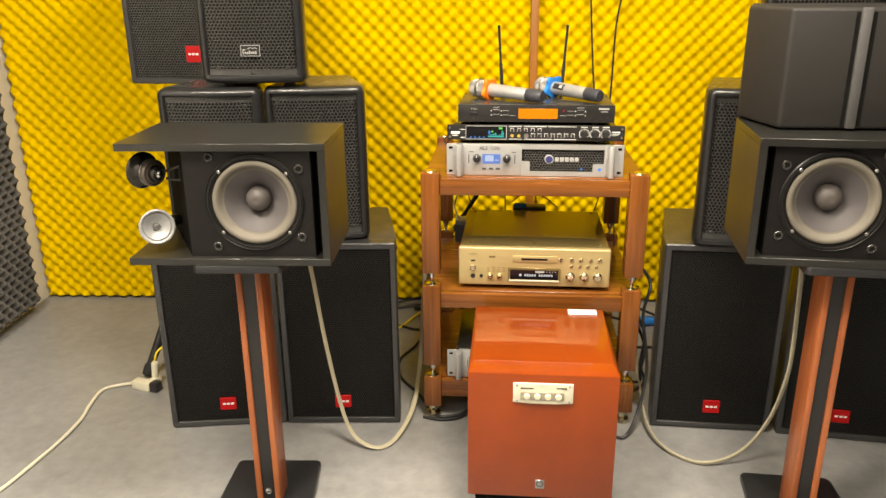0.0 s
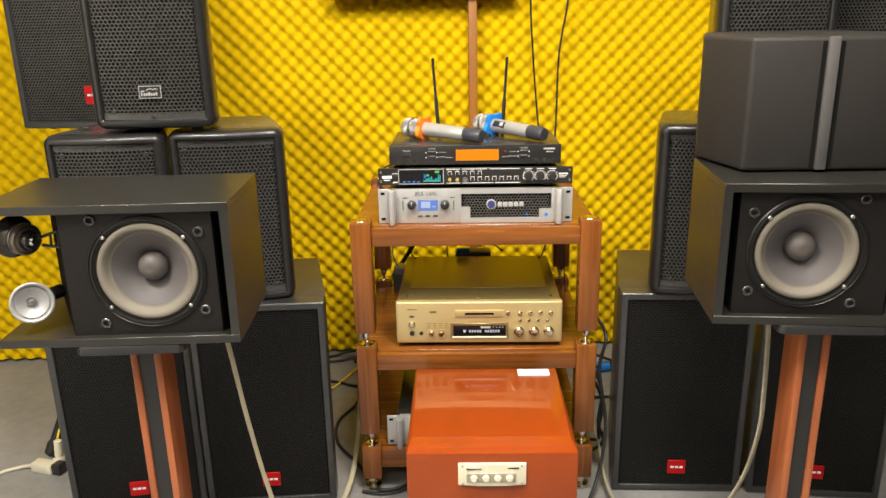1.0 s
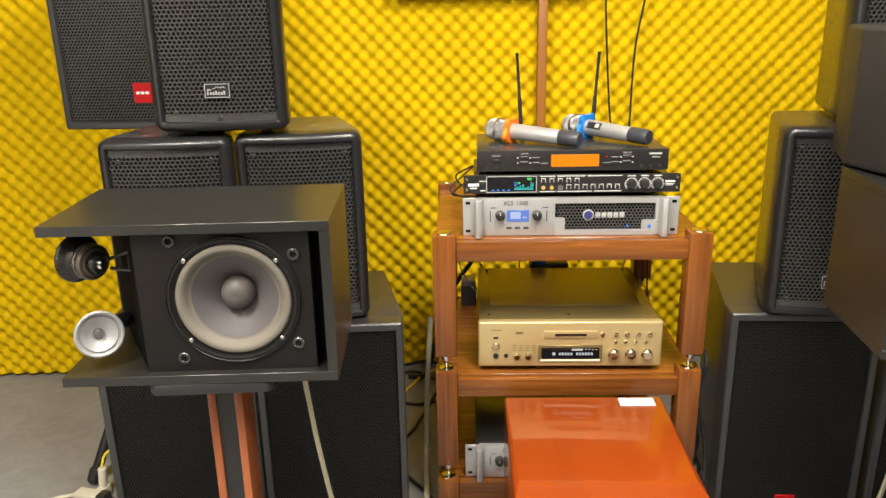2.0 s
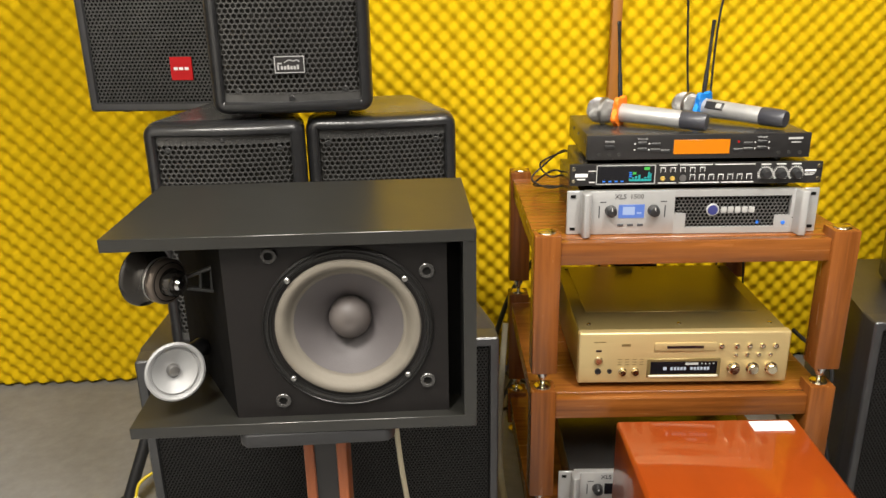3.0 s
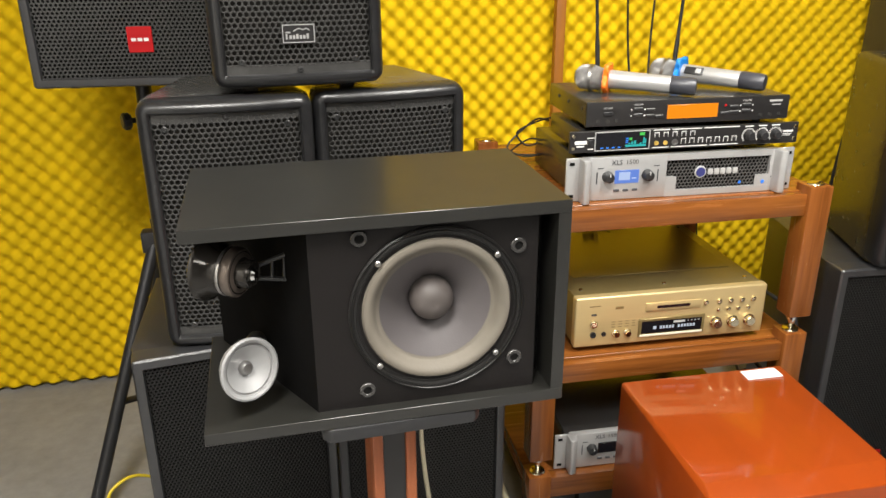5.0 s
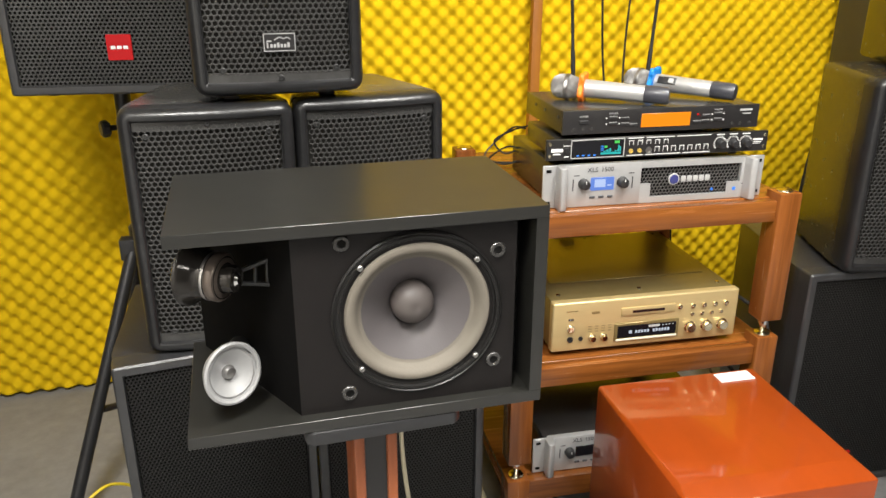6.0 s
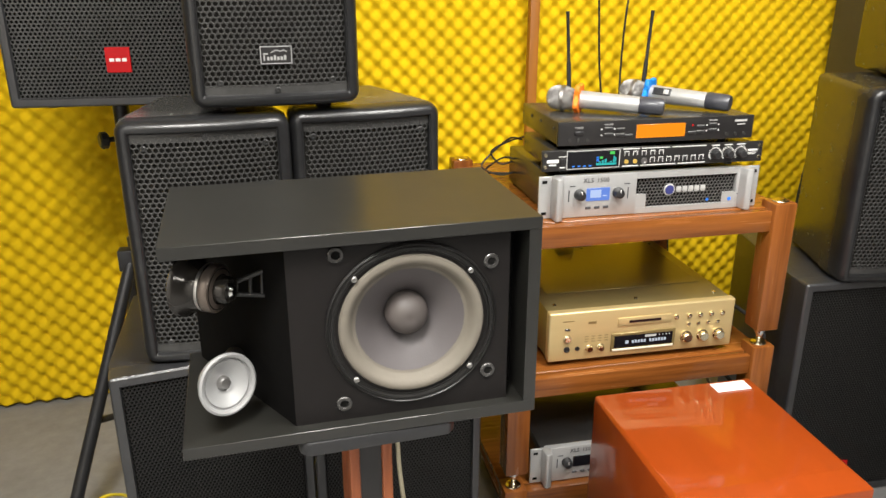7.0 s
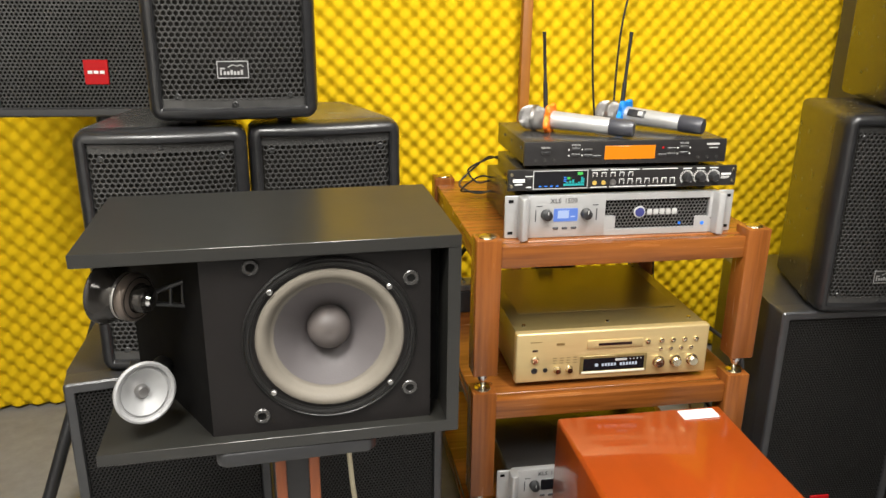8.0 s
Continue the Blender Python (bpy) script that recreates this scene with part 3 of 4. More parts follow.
    part("magnet", lathe([(0.0282, -0.0285), (0.0287, -0.030), (0.0287, -0.0372), (0.0272, -0.0395), (0.0180, -0.0412)], at, ax, 48), TAUPE, up, "taupe painted magnet")
    part("terminal", lathe([(0.008, -0.053), (0.008, -0.056), (0.005, -0.059), (0, -0.059)], at, ax, 16), CHROME, up)
    part("bracket", joined(rod((-0.142, 0.066, 0.175), (-0.098, 0.062, 0.170), 0.0028), rod((-0.142, 0.066, 0.190), (-0.098, 0.062, 0.206), 0.0028), rod((-0.098, 0.062, 0.168), (-0.098, 0.062, 0.208), 0.0030), rod((-0.125, 0.064, 0.173), (-0.123, 0.064, 0.197), 0.0022), rod((-0.111, 0.064, 0.172), (-0.109, 0.064, 0.202), 0.0022)), PLASTIC, up)
    FLIP[0] = False
    return t


def column_stand(m, label, top, ox):
    """Stand with a black core between two orange wood strips, on a flat black foot."""
    t = thing("speaker_stand", m, label, "speaker stand", "wooden speaker stands")
    part("base_plate", prism([(-0.125, -0.14), (-0.115, -0.15), (0.115, -0.15), (0.125, -0.14), (0.112, 0.17), (0.102, 0.18), (-0.102, 0.18), (-0.112, 0.17)], 0, 0.018, 0.003), PLASTIC, t)
    part("core", box(ox - 0.0150, ox + 0.0150, -0.006, 0.060, 0.018, top - 0.019), FACE_BLACK, t, "black middle panel of the column")
    for sx in (-1, 1):
        x0, x1 = sorted((ox + sx * 0.0150, ox + sx * 0.0295))
        part("wood_strip", box(x0, x1, -0.012, 0.068, 0.018, top - 0.019, 0.003), STAND_WOOD, t, "orange-brown wooden strip")
    part("bolt", lathe([(0.008, 0), (0.008, 0.003), (0.005, 0.005), (0, 0.005)], (ox, -0.006, 0.055), (0, -1, 0), 20), CHROME, t)
    part("top_plate", prism([(ox - 0.098, -0.074), (ox - 0.088, -0.084), (ox + 0.088, -0.084), (ox + 0.098, -0.074), (ox + 0.098, 0.12), (ox - 0.098, 0.12)], top - 0.019, top, 0.004), PLASTIC, t)
    return t


column_stand(pose(-0.475, 1.694, 0, 0, 0, 4.5), "wooden speaker stand with black core under the bookshelf loudspeaker", 0.680, 0.014)
bookshelf(pose(-0.4690, 1.612, 0.680, 0, 0, 3.3), "black bookshelf loudspeaker without grille, two tweeters exposed", False)
column_stand(pose(0.843, 1.738, 0, 0, 0, -2.5), "wooden speaker stand with black core, cable looped beside it", 0.692, -0.014)
bookshelf(pose(0.826, 1.656, 0.692, 0, 0, -3.5), "black bookshelf loudspeaker without grille, carrying a grey box", True)

# Grey many-sided loudspeaker on top
winged = thing("winged_speaker", pose(0.806, 1.756, 0.9575), "dark grey loudspeaker box with angled cheeks and a lighter centre ridge", "loudspeaker")
part("shell", prism([(-0.140, 0), (0.140, 0), (0.183, 0.150), (0.140, 0.30), (-0.140, 0.30), (-0.183, 0.150)], 0, 0.238, 0.008, 3), material("dark_grey_moulded_plastic", (0.020, 0.0182, 0.0170), 0.55, spec=0.3, vary=0.1, scale=40, bump=0.25, bump_scale=500), winged)
part("ridge", box(-0.010, 0.010, -0.006, 0.004, 0.002, 0.238, 0.003), material("mid_grey_plastic", (0.075, 0.072, 0.072), 0.45, vary=0.1, scale=40), winged, "lighter grey vertical ridge")
for gx in (-0.016, 0.016):
    part("groove", box(gx - 0.0035, gx + 0.0035, -0.0012, 0.003, 0.006, 0.230), BACKING, winged)
for gx in (-0.11, 0.11):
    part("rubber_foot", box(gx - 0.02, gx + 0.02, 0.07, 0.11, -0.003, 0.004), RUBBER, winged)


# ---- equipment rack ----
def equipment_rack(m):
    t = thing("equipment_rack", m, "three-tier oiled wooden equipment rack with metal spikes between tiers", "equipment rack")
    hx, y0, y1, q = 0.282, 0.025, 0.535, 0.0255
    for z0, z1 in ((0.466, 0.757), (0.177, 0.427), (0.040, 0.135)):
        for sx in (-1, 1):
            for y in (y0, y1):
                p = part("post", box(sx * hx - q, sx * hx + q, y - q, y + q, z0, z1, 0.003), WOOD_Z, t)
                part("cap", lathe([(0, 0.0042), (0.012, 0.004), (0.0165, 0.002), (0.0175, 0)], (sx * hx, y, z1), (0, 0, 1), 20), BRASS, p)
    for z0, z1 in ((0.427, 0.466), (0.135, 0.177), (0.0, 0.040)):
        for sx in (-1, 1):
            for y in (y0, y1):
                n = z1 - z0
                if z0:
                    prof = [(0, 0.003), (0.004, 0.003), (0.006, n * 0.35), (0.0135, n * 0.82), (0.014, n), (0, n)]
                else:
                    prof = [(0, 0), (0.021, 0), (0.023, 0.004), (0.021, 0.011), (0.010, 0.016), (0.010, 0.024), (0.017, 0.030), (0.017, n), (0, n)]
                part("spike" if z0 else "foot", lathe(prof, (sx * hx, y, z0), (0, 0, 1), 24), BRASS if not z0 else CHROME, t)
    for z0, z1 in ((0.695, 0.741), (0.360, 0.405), (0.071, 0.125)):
        a, e, f, g = hx - q, hx + q - 0.005, y0 + q, y1 - q
        part("shelf_board", prism([(-a, 0.0345), (a, 0.0345), (a, f), (e, f), (e, g), (a, g), (a, 0.5255), (-a, 0.5255), (-a, g), (-e, g), (-e, f), (-a, f)], z1 - 0.016, z1, 0.0012, 1), WOOD_X, t)
        part("front_rail", box(-hx + q, hx - q, 0.008, 0.034, z0, z1 - 0.001, 0.002), WOOD_X, t)
        part("back_rail", box(-hx + q, hx - q, 0.526, 0.550, z0, z1 - 0.001, 0.002), WOOD_X, t)
        for sx in (-1, 1):
            x0, x1 = sorted((sx * (hx - q + 0.0015), sx * (hx + q - 0.006)))
            part("side_rail", box(x0, x1, y0 + q, y1 - q, z0, z1 - 0.0165, 0.002), WOOD_Y, t)
    return t


RX = 0.181
equipment_rack(pose(RX, 2.155, 0, 0, 0, 0.8))


def power_amp(m, label, lit):
    """Silver two-unit amplifier: wings at the ends, mesh window, two knobs and a small display."""
    t = thing("power_amplifier", m, label, "amplifier", "silver power amplifiers")
    hw, h = 0.2405, 0.087
    part("case", box(-0.215, 0.215, 0.016, 0.30, 0.004, h - 0.003, 0.002), GREY_STEEL, t, "dark steel case")
    wx0, wx1 = -0.034, 0.188
    # fascia round the mesh window
    part("fascia", joined(box(-0.207, wx0, 0.0, 0.016, 0, h, 0.002), box(wx1, 0.207, 0.0, 0.016, 0, h, 0.002), box(wx0 - 0.001, wx1 + 0.001, 0.0, 0.016, h - 0.013, h - 0.0003), box(wx0 - 0.001, wx1 + 0.001, 0.0, 0.016, 0.0003, 0.012),
                          prism([(wx0 - 0.002, 0.0005), (wx0 + 0.022, 0.0005), (wx0 + 0.016, 0.014), (wx0 - 0.002, 0.014)], 0.011, 0.040), prism([(wx1 + 0.002, 0.014), (wx1 - 0.022, 0.014), (wx1 - 0.030, 0.0005), (wx1 + 0.002, 0.0005)], 0.011, 0.034)), SILVER, t)
    g = part("mesh_window", moved(hex_grille(wx1 - wx0, 0.064, 0.011, 0.0078, 0.0036, 0.005), Matrix.Translation(((wx0 + wx1) / 2, 0, 0))), MESH_GREY, t, "dark perforated vent window")
    part("mesh_backing", box(wx0, wx1, 0.010, 0.012, 0.011, h - 0.012), BACKING, t)
    part("maker_mark", joined(lathe([(0, 0.002), (0.0115, 0.002), (0.0126, 0)], (0.040, 0.0045, 0.046), (0, -1, 0), 24)), GREY_INK, g, "round grey emblem")
    part("emblem_core", joined(lathe([(0, 0.003), (0.0092, 0.003), (0.0100, 0.0018)], (0.040, 0.0045, 0.046), (0, -1, 0), 20)), NAVY, g)
    part("maker_bar", joined(*(box(0.0555 + k * 0.0134, 0.0555 + k * 0.0134 + 0.0112, 0.0026, 0.0048, 0.0400, 0.0520, 0.0020, 2) for k in range(5))), GREY_INK, g, "pale raised maker bars")
    for sx in (-1, 1):
        e0, e1 = sorted((sx * 0.207, sx * hw))
        wing = part("rack_ear", box(e0, e1, 0.004, 0.009, 0.0, h, 0.001, 1), SILVER, t)
        part("handle_wing", moved(prism([(-0.010, 0.0), (-0.006, -0.022), (0.006, -0.026), (0.010, -0.020), (0.010, 0.006), (-0.010, 0.006)], 0.0, h, 0.003), Matrix.Translation((sx * 0.204, 0.001, 0)) @ Matrix.Diagonal((sx, 1, 1, 1))), SILVER, wing)
        for z in (0.008, h - 0.014):
            part("slot", box(sx * 0.229 - 0.005, sx * 0.229 + 0.005, 0.0028, 0.0045, z, z + 0.006), BACKING, wing)
    for kx in (-0.157, -0.075):
        k = part("knob", lathe([(0, 0.016), (0.0075, 0.016), (0.0095, 0.0145), (0.0115, 0.003), (0.0115, 0)], (kx, 0, 0.048), (0, -1, 0), 28), PLASTIC, t, "black round knob")
        part("pointer", box(kx - 0.0006, kx + 0.0006, -0.0165, -0.0155, 0.051, 0.057), WHITE_INK, k)
    for kx, s in ((-0.179, 1), (-0.053, 1)):
        part("meter_slot", box(kx - 0.001, kx + 0.001, -0.0012, 0.001, 0.034, 0.058), DARK_INK, t)
    d = part("display", box(-0.142, -0.092, -0.0015, 0.002, 0.033, 0.060, 0.001, 1), LCD_BLUE if lit else GLASS_BLACK, t, "small blue backlit display" if lit else "small dark display")
    if lit:
        part("display_field", joined(box(-0.134, -0.111, -0.0022, -0.001, 0.040, 0.056), box(-0.107, -0.098, -0.0022, -0.001, 0.042, 0.0445)), LCD_WHITE, d)
        part("mesh_lamp", lathe([(0, 0.002), (0.0025, 0.0015), (0.0032, 0)], (0.128, 0.0045, 0.020), (0, -1, 0), 12), BLUE_GLOW, g, "small blue lamp behind the mesh")
        part("power_lamp", lathe([(0, 0.002), (0.003, 0.0015), (0.0042, 0)], (0.176, 0, 0.020), (0, -1, 0), 16), BLUE_GLOW, t, "blue power lamp")
    for kx in (-0.137, -0.118, -0.099):
        part("button", box(kx - 0.0058, kx + 0.0058, -0.002, 0.001, 0.0165, 0.0215, 0.001, 1), DARK_INK, t)
    part("model_letters", lettering("XLS", 0.0135, -0.139, -0.0005, 0.0755), DARK_INK, t)
    part("model_number", lettering("1500", 0.0135, -0.108, -0.0005, 0.0755), MESH_GREY, t)
    for x0, x1, z in ((-0.178, -0.166, 0.0645), (-0.062, -0.050, 0.0645), (0.192, 0.203, 0.029)):
        part("small_bar", box(x0, x1, -0.0006, 0.001, z, z + 0.0018), DARK_INK, t)
    for sx in (-0.19, 0.19):
        for y in (0.04, 0.27):
            part("rubber_foot", rod((sx, y, -0.0005), (sx, y, 0.0045), 0.011), RUBBER, t)
    return t


power_amp(pose(RX, 2.205, 0.7415), "silver power amplifier with blue display, switched on", True)
power_amp(pose(RX, 2.182, 0.1255), "silver power amplifier on the bottom tier, switched off", False)


def effects_unit(m):
    t = thing("effects_processor", m, "black one-unit audio effects processor with colour display and three knobs", "audio processor")
    hw, h = 0.238, 0.0415
    part("case", box(-0.215, 0.215, 0.004, 0.19, 0.0015, h - 0.001, 0.0015), GREY_STEEL, t)
    part("fascia", box(-hw, hw, -0.003, 0.004, 0, h, 0.0012, 1), FACE_BLACK, t)
    for sx in (-1, 1):
        for z in (0.009, 0.0325):
            part("rack_screw", lathe([(0, 0.0022), (0.0032, 0.0022), (0.0042, 0)], (sx * 0.231, -0.003, z), (0, -1, 0), 14), BRASS, t)
    s = part("screen", box(-0.186, -0.078, -0.0042, -0.002, 0.004, 0.038, 0.0008, 1), GLASS_BLACK, t, "dark colour display")
    part("screen_frame", joined(box(-0.188, -0.0765, -0.0046, -0.0025, 0.0381, 0.0395), box(-0.188, -0.0765, -0.0046, -0.0025, 0.0025, 0.0039), box(-0.188, -0.1865, -0.0046, -0.0025, 0.0039, 0.0381), box(-0.078, -0.0765, -0.0046, -0.0025, 0.0039, 0.0381)), GREY_INK, s)
    part("meter_bar", joined(box(-0.126, -0.084, -0.0047, -0.004, 0.0085, 0.0125), *(box(-0.126 + 0.0058 * k, -0.122 + 0.0058 * k, -0.0047, -0.004, 0.0135, 0.0138 + 0.0022 * ((k * 5) % 4)) for k in range(7)), box(-0.090, -0.0875, -0.0047, -0.004, 0.014, 0.026), box(-0.0865, -0.084, -0.0047, -0.004, 0.014, 0.023)), TEAL_GLOW, s)
    part("status_mark", joined(box(-0.119, -0.113, -0.0047, -0.004, 0.0215, 0.026), box(-0.098, -0.088, -0.0047, -0.004, 0.030, 0.0355)), GREEN_GLOW, s)
    part("caption_row", joined(*(box(-0.176 + 0.0115 * k, -0.1705 + 0.0115 * k, -0.0047, -0.004, 0.007, 0.0095) for k in range(4)), *(box(-0.126, -0.1205, -0.0047, -0.004, z, z + 0.002) for z in (0.0165, 0.020, 0.024))), BLUE_GLOW, s)
    part("maker_mark", joined(box(-0.228, -0.204, -0.0036, -0.0025, 0.017, 0.0235), box(-0.224, -0.209, -0.0036, -0.0025, 0.0115, 0.014)), WHITE_INK, t)
    part("power_rocker", box(-0.2005, -0.1915, -0.0055, -0.002, 0.013, 0.025, 0.001, 1), PLASTIC, t)
    for x0, x1, z0, z1 in ((-0.2035, -0.1885, 0.028, 0.0293), (-0.2015, -0.1905, 0.006, 0.008)):
        part("power_caption", box(x0, x1, -0.0036, -0.0025, z0, z1), WHITE_INK, t)
    lines = [(-0.070, -0.036, 0.0375), (-0.031, 0.030, 0.0375), (0.035, 0.110, 0.0375), (-0.070, -0.036, 0.0030), (-0.031, 0.045, 0.0030), (0.050, 0.110, 0.0030)]
    part("group_line", joined(*(box(a, b, -0.0036, -0.0025, z, z + 0.0016) for a, b, z in lines)), WHITE_INK, t)
    for k in range(5):
        x = -0.062 + 0.0185 * k
        part("button", joined(box(x - 0.0035, x + 0.0035, -0.005, -0.002, 0.0255, 0.0315, 0.001, 1)), PLASTIC, t)
        part("button_caption", joined(box(x - 0.0048, x + 0.0048, -0.0036, -0.0025, 0.0325, 0.0338), box(x - 0.0048, x - 0.004, -0.0036, -0.0025, 0.0245, 0.0325), box(x + 0.004, x + 0.0048, -0.0036, -0.0025, 0.0245, 0.0325)), WHITE_INK, t)
    for k in range(2):
        part("jack", lathe([(0, 0.0005), (0.0018, 0.0005), (0.0022, 0.002), (0.0042, 0.002), (0.0046, 0)], (-0.062 + 0.0185 * k, -0.003, 0.0125), (0, -1, 0), 16), AMBER, t, "brass jack socket")
    part("jack", lathe([(0, 0.0005), (0.003, 0.0005), (0.0036, 0.002), (0.0062, 0.002), (0.0066, 0)], (-0.024, -0.003, 0.0125), (0, -1, 0), 16), STEEL, t)
    for k in range(7):
        x = -0.006 + 0.0178 * k
        part("button", box(x - 0.0035, x + 0.0035, -0.005, -0.002, 0.010, 0.017, 0.001, 1), PLASTIC, t)
        part("button_caption", joined(box(x - 0.0050, x + 0.0050, -0.0036, -0.0025, 0.0186, 0.0198), box(x - 0.005, x - 0.0042, -0.0036, -0.0025, 0.009, 0.0186), box(x + 0.0042, x + 0.005, -0.0036, -0.0025, 0.009, 0.0186)), WHITE_INK, t)
    for k in range(3):
        x = 0.131 + 0.0285 * k
        n = part("knob", lathe([(0, 0.014), (0.0068, 0.014), (0.0082, 0.0125), (0.0095, 0.002), (0.0095, 0)], (x, -0.003, 0.0195), (0, -1, 0), 24), PLASTIC, t, "black knob with grey scale")
        part("scale", joined(*(moved(box(-0.0006, 0.0006, -0.0036, -0.0025, 0.0112, 0.0148), Matrix.Translation((x, 0, 0.0195)) @ pose(0, 0, 0, 0, a, 0)) for a in range(-135, 136, 15)), box(x - 0.009, x + 0.009, -0.0036, -0.0025, 0.0365, 0.0385)), WHITE_INK, n)
    part("name_bars", joined(box(0.205, 0.226, -0.0036, -0.0025, 0.0225, 0.0262), box(0.205, 0.224, -0.0036, -0.0025, 0.0185, 0.0198), box(0.205, 0.221, -0.0036, -0.0025, 0.0155, 0.0166)), WHITE_INK, t)
    for sx in (-0.18, 0.18):
        for y in (0.03, 0.16):
            part("rubber_foot", rod((sx, y, -0.011), (sx, y, 0.002), 0.010), RUBBER, t)
    return t


effects_unit(pose(RX, 2.208, 0.8395))


def receiver(m):
    t = thing("microphone_receiver", m, "black wireless microphone receiver with an orange lit display", "receiver")
    w, h = 0.2085, 0.0465
    part("case", box(-w + 0.002, w - 0.002, 0.006, 0.235, 0.001, h - 0.001, 0.0015), GREY_STEEL, t)
    part("fascia", box(-w, w, -0.001, 0.006, 0, h, 0.0015), FACE_BLACK, t)
    d = part("display", box(-0.046, 0.058, -0.0026, 0.0, 0.0095, 0.0365, 0.0008, 1), LCD_ORANGE, t, "plain orange backlit display")
    part("power_button", box(-0.175, -0.156, -0.0035, 0.0, 0.0205, 0.0275, 0.001, 1), PLASTIC, t)
    part("button_caption", lettering("POWER", 0.0052, -0.1655, -0.0013, 0.0345), GREY_INK, t)
    part("button_caption", lettering("VOLUME", 0.0048, -0.105, -0.0013, 0.0390), GREY_INK, t)
    part("button_caption", lettering("VOLUME", 0.0048, 0.118, -0.0013, 0.0390), GREY_INK, t)
    for x, z in ((-0.105, 0.030), (-0.105, 0.0185), (-0.080, 0.0275), (-0.080, 0.0165), (-0.062, 0.0145), (0.092, 0.027), (0.092, 0.0165), (0.118, 0.030), (0.118, 0.0185), (0.074, 0.015)):
        part("button", box(x - 0.0085, x + 0.0085, -0.003, 0.0, z - 0.0024, z + 0.0024, 0.0008, 1), PLASTIC, t)
        part("button_mark", joined(box(x - 0.0085, x + 0.0085, -0.0014, 0.0, z + 0.003, z + 0.0037)), GREY_INK, t)
    for x in (-0.119, -0.092, 0.105, 0.131):
        for z in (0.030, 0.0185):
            part("arrow_mark", box(x - 0.0012, x + 0.0012, -0.0014, 0.0, z - 0.0012, z + 0.0012), WHITE_INK, t)
    part("signal_lamp", lathe([(0, 0.002), (0.0018, 0.0018), (0.0022, 0)], (0.074, -0.001, 0.031), (0, -1, 0), 12), RED, t)
    part("maker_mark", joined(box(0.166, 0.193, -0.0014, 0.0, 0.0345, 0.0385), box(0.172, 0.190, -0.0014, 0.0, 0.0280, 0.0300)), GREY_INK, t)
    for x in (-0.185, -0.166, -0.148, 0.150, 0.170, 0.190):
        part("round_mark", lathe([(0, 0.0008), (0.0036, 0.0008), (0.0040, 0)], (x, -0.001, 0.0095), (0, -1, 0), 16), GREY_STEEL, t)
    for y in (0.03, 0.11, 0.17):
        part("case_screw", lathe([(0, 0.0015), (0.003, 0.0012), (0.0036, 0)], (-w + 0.002, y, 0.03), (-1, 0, 0), 10), PLASTIC, t)
    for x, lean in ((-0.096, -0.010), (0.078, 0.009)):
        a = part("antenna", joined(rod((x, 0.246, 0.004), (x, 0.246, 0.055), 0.0052, 12), lathe([(0.0050, 0), (0.0050, 0.075), (0.0036, 0.085), (0.0036, 0.178), (0.0042, 0.180), (0.0042, 0.188), (0, 0.188)], (x, 0.246, 0.050), (lean / 0.15, 0.02, 1), 12)), PLASTIC, t, "black rod antenna")
    for sx in (-0.16, 0.16):
        for y in (0.03, 0.17):
            part("rubber_foot", rod((sx, y, -0.0095), (sx, y, 0.002), 0.009), RUBBER, t)
    return t


receiver(pose(RX, 2.205, 0.8895))


MESH_WIRE = material("silver_wire_mesh", (0.32, 0.312, 0.30), 0.45, 0.6, vary=0.2, scale=120)


def woven(profile, count):
    """A turned shape along x whose skin is dimpled like woven wire."""
    rows = []
    for (r0, h0), (r1, h1) in zip(profile, profile[1:]):
        n = max(2, round(math.hypot(r1 - r0, h1 - h0) / 0.0009))
        rows += [(r0 + (r1 - r0) * k / n, h0 + (h1 - h0) * k / n) for k in range(n)]
    rows.append(profile[-1])
    seg = count * 4
    verts, faces = [], []
    for i, (r, h) in enumerate(rows):
        for k in range(seg):
            dent = 0.0013 * (1 - math.cos(math.pi * k / 2) * math.cos(math.pi * i / 2)) if r > 0.004 else 0
            a = 2 * math.pi * k / seg
            verts.append((h, max(r - dent, 0.0002) * math.cos(a), max(r - dent, 0.0002) * math.sin(a)))
    for i in range(len(rows) - 1):
        faces += [(i * seg + k, i * seg + (k + 1) % seg, (i + 1) * seg + (k + 1) % seg, (i + 1) * seg + k) for k in range(seg)]
    return from_lists(verts, faces)


